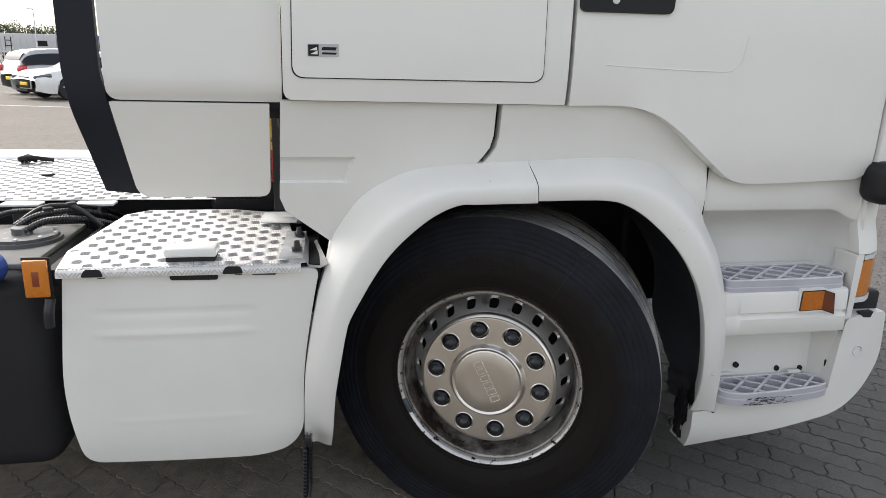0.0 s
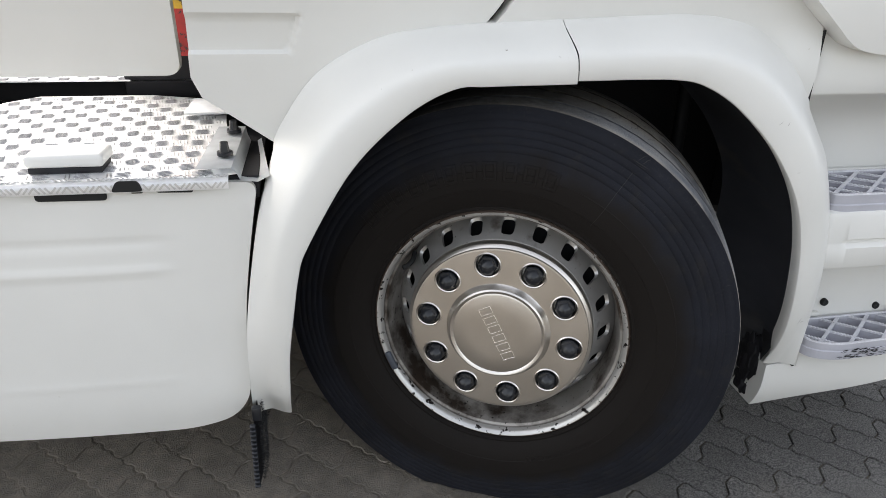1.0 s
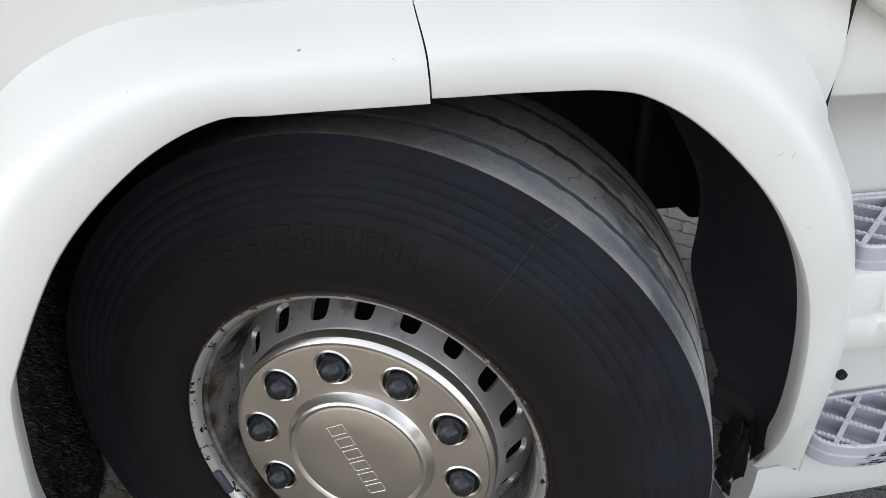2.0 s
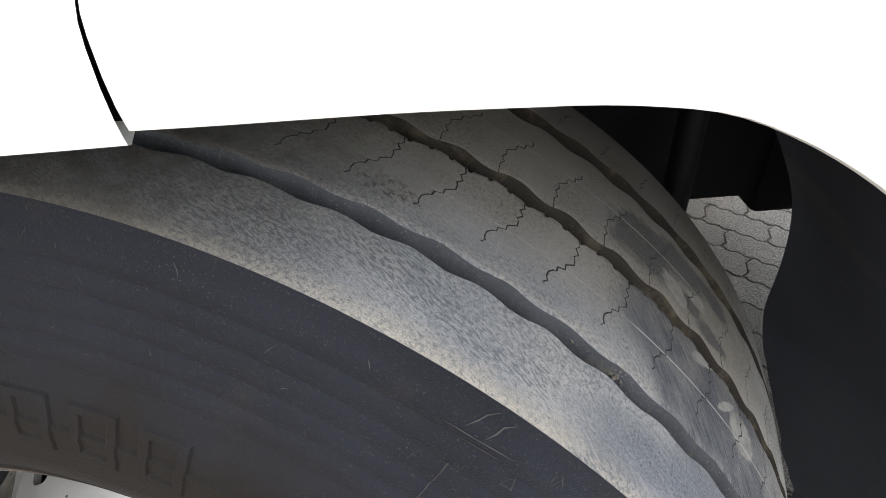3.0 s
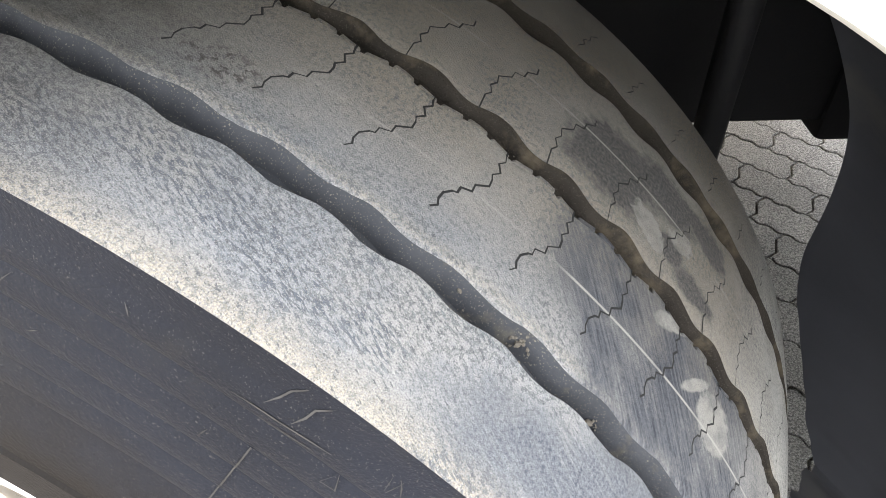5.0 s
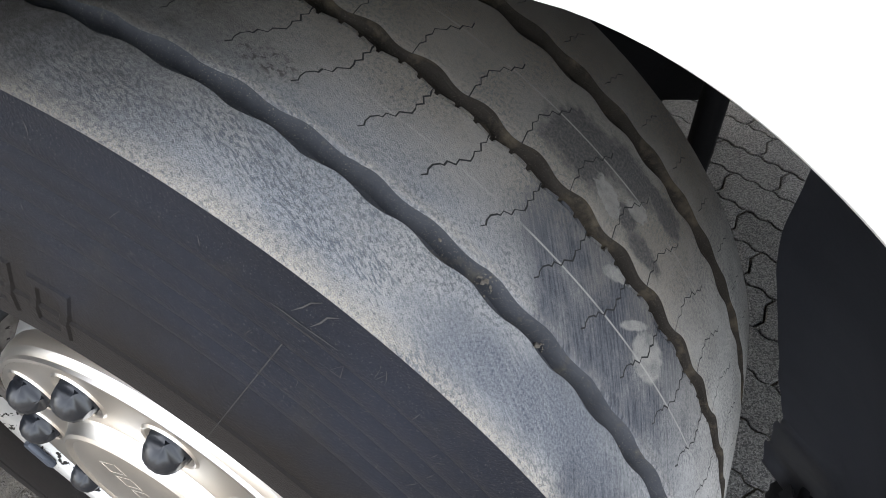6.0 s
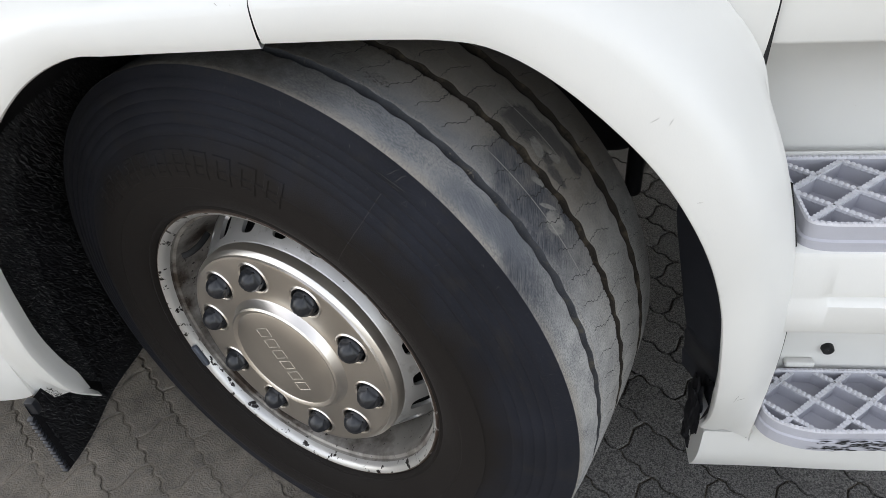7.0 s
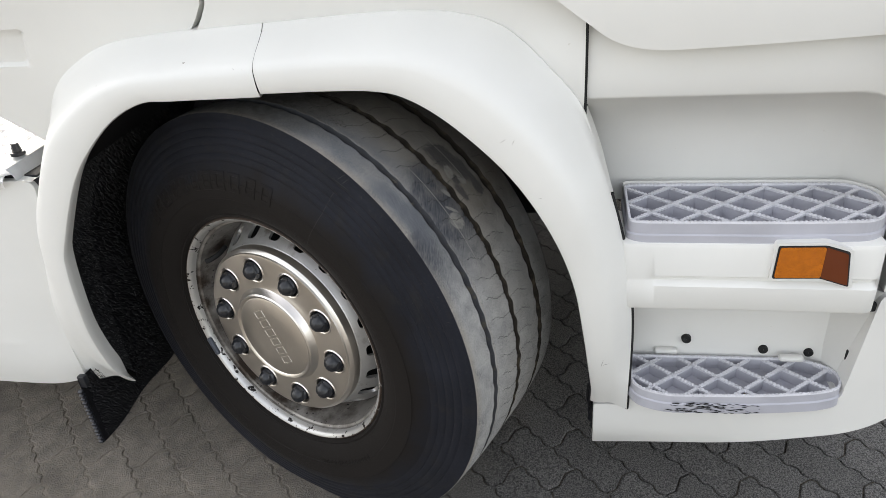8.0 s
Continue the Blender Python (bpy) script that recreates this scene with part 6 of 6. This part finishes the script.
def car(at, paint, hood, label):
    """A parked car, nose to +x; hood: a long-nosed saloon, else a hatchback."""
    thing = tagged(new("car"), label, "car", "parked cars")
    if hood:
        top = [(-2.35, 0.62, 0.95), (-2.2, 0.98, 1.0), (-1.75, 1.02, 1.02), (-1.0, 1.40, 0.97), (-0.2, 1.46, 0.95), (0.4, 1.40, 0.95), (1.15, 1.0, 0.93), (1.9, 0.90, 0.85), (2.25, 0.78, 0.72), (2.42, 0.60, 0.60)]
        half, wheels, wr = 0.92, (-1.42, 1.46), 0.34
        glass = (-1.65, 1.05)
    else:
        top = [(-1.95, 0.66, 0.9), (-1.88, 1.05, 0.96), (-1.6, 1.40, 0.97), (-0.9, 1.52, 0.98), (0.0, 1.51, 0.97), (0.4, 1.42, 0.97), (1.05, 1.02, 0.95), (1.6, 0.90, 0.85), (1.88, 0.74, 0.72), (1.98, 0.58, 0.6)]
        half, wheels, wr = 0.86, (-1.22, 1.24), 0.31
        glass = (-1.85, 0.95)
    T = spline([(x, z, b) for x, z, b in top], 60)
    rows, grows = [], []
    L = T[-1][0]
    for x, z, b in T:
        w = half * (1 - 0.16 * smooth01((abs(x) - L + 0.5) / 0.5))
        lo = 0.20 + 0.08 * smooth01((abs(x) - L + 0.4) / 0.4)
        for wx in wheels:
            d = abs(x - wx)
            if d < wr + 0.03:
                lo = max(lo, 0.02 + math.sqrt(max((wr + 0.05) ** 2 - d * d, 0)) + wr * 0.85)
        zb = min(b, z - 0.01)
        rf = half * 0.66 if z > 1.1 else w * 0.80
        r = []
        for sgn in (-1, 1):
            prof = [(w * 0.93, lo), (w, max(lo + 0.02, 0.45)), (w * 1.0, max(lo + 0.03, 0.62)), (w * 0.97, max(zb - 0.05, lo + 0.04)), (w * 0.94, max(zb, lo + 0.05)), (rf + (w * 0.94 - rf) * 0.25, zb + (z - zb) * 0.75), (rf * 0.9, z - 0.01), (rf * 0.45, z + 0.012)]
            r.append([(x, sgn * wy, wz) for wy, wz in prof])
        rows.append(r[0] + [(x, 0, z + 0.016)] + r[1][::-1])
    bm = bmesh.new()
    loft(bm, rows)
    bmesh.ops.holes_fill(bm, edges=[e for e in bm.edges if e.is_boundary], sides=40)
    body = part("body", bm, paint, thing, angle=35)
    # side windows, windscreen and rear window
    for sgn in (-1, 1):
        bm = bmesh.new()
        grid = []
        for x, z, b in T:
            if glass[0] < x < glass[1] and z > b + 0.12:
                w = half
                rf = half * 0.66
                lo_p, hi_p = (w * 0.945 + 0.004, b + 0.03), (rf + (w * 0.94 - rf) * 0.27 + 0.012, b + (z - b) * 0.73)
                grid.append([(x, sgn * (lo_p[0] + (hi_p[0] - lo_p[0]) * u), lo_p[1] + (hi_p[1] - lo_p[1]) * u) for u in (0, 0.5, 1)])
        loft(bm, grid)
        part("side_window", bm, GLASS, thing)
    for x0, x1, name in ((0.42 if hood else 0.45, 1.08 if hood else 1.0, "windscreen"), (-1.72 if hood else -1.87, -1.05 if hood else -1.62, "rear_window")):
        bm = bmesh.new()
        seg = [t for t in T if x0 <= t[0] <= x1]
        loft(bm, [[(x + (0.012 if name == "windscreen" else -0.012), y, z + 0.022) for y in np.linspace(-half * 0.62, half * 0.62, 5)] for x, z, b in seg])
        part(name, bm, GLASS, thing)
    for wx in wheels:
        for sgn in (-1, 1):
            bm = bmesh.new()
            rod(bm, (wx, sgn * (half - 0.20), wr), (wx, sgn * (half - 0.01), wr), wr, 28)
            tw = part("wheel", bm, CAR_TYRE, thing)
            bm = bmesh.new()
            rod(bm, (wx, sgn * (half - 0.02), wr), (wx, sgn * (half + 0.004), wr), wr * 0.16, 16)
            for k in range(5):
                a = 2 * math.pi * k / 5 + 0.3
                brick((0.05, 0.02, wr * 0.62), (wx + math.cos(a) * wr * 0.36, sgn * (half - 0.005), wr + math.sin(a) * wr * 0.36), 0.005, 1, bm, Matrix.Rotation(math.pi / 2 - a, 4, "Y"))
            part("rim", bm, ALLOY, tw)
    for sgn in (-1, 1):
        part("headlight", brick((0.50, 0.24, 0.13), (L - 0.27, sgn * half * 0.76, 0.70), 0.04, 3, turn=Matrix.Rotation(-0.50 * sgn, 4, "Z") @ Matrix.Rotation(0.16, 4, "Y")), CLEAR, thing)
        part("tail_lamp", brick((0.25, 0.22, 0.22), (-L + 0.12, sgn * half * 0.78, 0.88), 0.04), RED, thing)
        part("door_mirror", brick((0.12, 0.18, 0.12), (0.62, sgn * (half + 0.08), 1.0), 0.03), paint, thing)
    part("grille", brick((0.06, 0.66, 0.34), (L - 0.06, 0, 0.52), 0.03, 3), CUT, thing)
    part("grille_frame", brick((0.05, 0.72, 0.40), (L - 0.075, 0, 0.52), 0.03, 3), ALLOY, thing)
    part("intake", brick((0.06, 0.30, 0.10), (L - 0.16, half * 0.66, 0.36), 0.02), CUT, thing)
    part("intake", brick((0.06, 0.30, 0.10), (L - 0.16, -half * 0.66, 0.36), 0.02), CUT, thing)
    part("number_plate", brick((0.02, 0.46, 0.10), (L - 0.02, 0, 0.48), 0.004), YELLOW, thing)
    part("number_plate", brick((0.02, 0.50, 0.11), (-L - 0.01, 0, 0.55), 0.004), YELLOW, thing)
    part("underbody", brick((2 * L - 0.8, half * 1.5, 0.15), (0, 0, 0.26), 0.02), CUT, thing)
    thing.matrix_basis = at
    return thing


CAR_WHITE = material("white_car_paint", (0.80, 0.80, 0.80), 0.25, coat=0.6, tone=0.02)
CAR_SILVER = material("silver_car_paint", (0.42, 0.43, 0.44), 0.3, metal=0.5, coat=0.5, tone=0.02)
car(pose(-7.6, 23.2, 0, 0, 0, 225), CAR_WHITE, True, "white saloon car parked in a yard bay")
car(pose(-9.2, 25.3, 0, 0, 0, 45), CAR_SILVER, False, "silver hatchback parked nose-out beyond the saloon")

# palisade fence
fence = tagged(new("fence"), "pale metal palisade fence along the yard's far edge", "fence")
PALE = material("pale_fence_metal", (0.60, 0.60, 0.58), 0.5, metal=0.3)
slat_mesh = None
for k in range(120):
    x = -34 + k * 0.22
    if slat_mesh is None:
        slat = part("slat", brick((0.10, 0.03, 1.62), (0, 0, 0.80), 0.01, 1), PALE, fence, at=Matrix.Translation((x, 58, 0)), smooth=False)
        slat_mesh = slat.data
    else:
        o = new("slat", slat_mesh)
        o.parent = fence
        o.matrix_basis = Matrix.Translation((x, 58, 0))
for z in (0.4, 1.3):
    part("rail", brick((27, 0.04, 0.06), (-21, 58.05, z), 0.01, 1), PALE, fence)

# parked trailers beyond the fence
def trailer(x, y, w, paint, label, marks=()):
    t = tagged(new("trailer"), label, "trailer", "trailers beyond the fence")
    part("box", brick((w, 2.5, 2.55), (0, 0, 2.35), 0.05), paint, t)
    part("side_rail", brick((w, 2.4, 0.18), (0, 0, 1.0), 0.03), CHASSIS, t)
    for px in np.linspace(-w / 2 + 0.4, w / 2 - 0.4, 9):
        part("post", brick((0.07, 0.05, 2.5), (px, -1.27, 2.35), 0.01, 1), ZINC, t)
    for px in (-w / 2 + 1.0, -w / 2 + 2.2, w / 2 - 1.2):
        bm = bmesh.new()
        rod(bm, (px, -1.15, 0.5), (px, -0.85, 0.5), 0.5, 24)
        part("wheel", bm, CAR_TYRE, t)
    for px, pz, pw, ph in marks:
        part("side_mark", brick((pw, 0.03, ph), (px, -1.285, pz), 0.005, 1), CHASSIS, t)
    t.matrix_basis = pose(x, y, 0)


trailer(-47.0, 105, 7.5, material("grey_trailer_side", (0.45, 0.46, 0.46), 0.6, tone=0.06), "pale grey box trailer parked beyond the fence", [(2.9, 2.35, 0.12, 2.4), (-0.5, 1.4, 3.0, 0.3)])
trailer(-39.2, 105, 7.5, material("pale_trailer_side", (0.55, 0.56, 0.56), 0.6, tone=0.05, stretch=(4, 1, 1)), "white curtain-sided trailer with dark marks", [(2.0, 2.4, 1.3, 0.7), (0.9, 1.7, 1.6, 0.12), (-2.6, 2.2, 0.1, 1.9), (-1.9, 2.2, 0.1, 1.9), (-2.2, 2.0, 0.7, 0.1), (-2.2, 2.7, 0.7, 0.1)])
trailer(-32.0, 105, 6, material("blue_trailer_side", (0.03, 0.06, 0.16), 0.6, tone=0.05), "dark blue trailer parked beyond the fence")
pole = tagged(new("lamp_post"), "slim grey lamp post beyond the fence", "lamp post")
bm = bmesh.new()
rod(bm, (-22.4, 60, 0), (-22.4, 60, 4.6), 0.05, 10, r2=0.035)
part("post", bm, ZINC, pole)
part("lantern", brick((0.5, 0.2, 0.1), (-22.6, 60, 4.6), 0.03), ZINC, pole)

# trees on the horizon
LEAF = material("tree_leaves", (0.10, 0.125, 0.075), 0.85, tone=0.4, tone_scale=2.0)
BARK = material("tree_bark", (0.10, 0.08, 0.06), 0.9, tone=0.3)


def tree(x, y, h, w, seed):
    rng = random.Random(seed)
    t = tagged(new("tree"), "leafy green tree on the horizon behind the yard", "tree", "trees on the horizon")
    bm = bmesh.new()
    rod(bm, (0, 0, 0), (0, 0, h * 0.5), 0.35, 10, r2=0.18)
    for k in range(7):
        a = rng.uniform(0, 6.28)
        rod(bm, (0, 0, h * rng.uniform(0.25, 0.5)), (math.cos(a) * w * 0.35, math.sin(a) * w * 0.35, h * rng.uniform(0.55, 0.85)), 0.12, 6, r2=0.03)
    part("trunk", bm, BARK, t)
    verts, faces = [], []
    blobs = [(rng.uniform(-0.42, 0.42) * w, rng.uniform(-0.4, 0.4) * w, h * rng.uniform(0.38, 0.86), rng.uniform(0.14, 0.26) * w) for _ in range(16)]
    for k in range(2600):
        bx, by, bz, br = rng.choice(blobs)
        d = Vector((rng.gauss(0, 1), rng.gauss(0, 1), rng.gauss(0, 1))).normalized() * br * rng.uniform(0.5, 1.0)
        p = Vector((bx, by, bz)) + d
        u = Vector((rng.gauss(0, 1), rng.gauss(0, 1), rng.gauss(0, 1))).normalized()
        v = u.orthogonal().normalized()
        s0 = rng.uniform(0.18, 0.36)
        b = len(verts)
        for q in (p - u * s0, p + v * s0 * 0.5, p + u * s0, p - v * s0 * 0.5):
            verts.append(tuple(q))
        faces.append((b, b + 1, b + 2, b + 3))
    me = bpy.data.meshes.new("crown")
    me.from_pydata(verts, [], faces)
    me.materials.append(LEAF)
    o = new("crown", me)
    o.parent = t
    t.matrix_basis = pose(x, y, 0)


for k, (x, y, h, w) in enumerate(((-99, 230, 7.2, 10), (-92, 232, 8.4, 10), (-85, 229, 9.0, 10), (-79, 233, 8.2, 10), (-107, 231, 5.6, 9), (-72, 230, 7.0, 9))):
    tree(x, y, h, w, 40 + k)

# ---- small marks ----
rng = random.Random(11)
bm = bmesh.new()
for k in range(110):
    x = rng.triangular(0.858, 1.075, 0.90)
    z = rng.uniform(0.388, 0.414)
    yy = float(np.interp(x, [0.86, 1.06, 1.17], [-0.0585, -0.0475, -0.0305])) - 0.0012
    w, h = rng.uniform(0.004, 0.022), rng.uniform(0.0005, 0.0022)
    t = rng.uniform(-0.15, 0.15)
    bm.faces.new([bm.verts.new(p) for p in ((x, yy, z), (x + w * 0.6, yy + 0.0004, z - h * 0.6 + t * w), (x + w, yy + w * 0.05, z + t * w), (x + w * 0.5, yy + 0.0003, z + h + t * w))])
part("scuff", bm, CUT, step_unit, "black rubbed scuff marks", smooth=False, kind="stuff")
# painted panel glimpsed behind the cab
for z0, z1, c in ((1.05, 1.16, (0.35, 0.02, 0.02)), (1.16, 1.26, (0.65, 0.40, 0.03)), (1.26, 1.40, (0.6, 0.55, 0.4)), (1.40, 1.60, (0.05, 0.04, 0.03))):
    part("painted_panel", brick((0.14, 0.01, z1 - z0), (-0.726, 0.50, (z0 + z1) / 2), 0.001), material("artwork_paint", c, 0.5, tone=0.3, tone_scale=30, spots=(0.03, 0.02, 0.02), spot_scale=35, spot_at=0.55, soft_at=0.04), truck)
part("cab_back_seal", brick((0.09, 0.012, 0.9), (-0.612, 0.50, 1.40), 0.002), BLACK, truck)
# cables lying on the catwalk
bm = bmesh.new()
for k in range(4):
    hose(bm, [(-1.87 + 0.02 * k, 1.60, 0.962), (-1.85, 1.53 + 0.03 * k, 0.985), (-1.80, 1.56, 0.985), (-1.79 + 0.015 * k, 1.63, 0.964)], 0.009, 8, 24)
part("cable", bm, CUT, truck, "loose black cables on the catwalk")
for x, y in ((-1.62, 1.20), (-1.90, 0.98)):
    part("catch", brick((0.05, 0.02, 0.006), (x, y, 0.962), 0.001, 1, turn=Matrix.Rotation(0.5, 4, "Z")), CUT, truck)
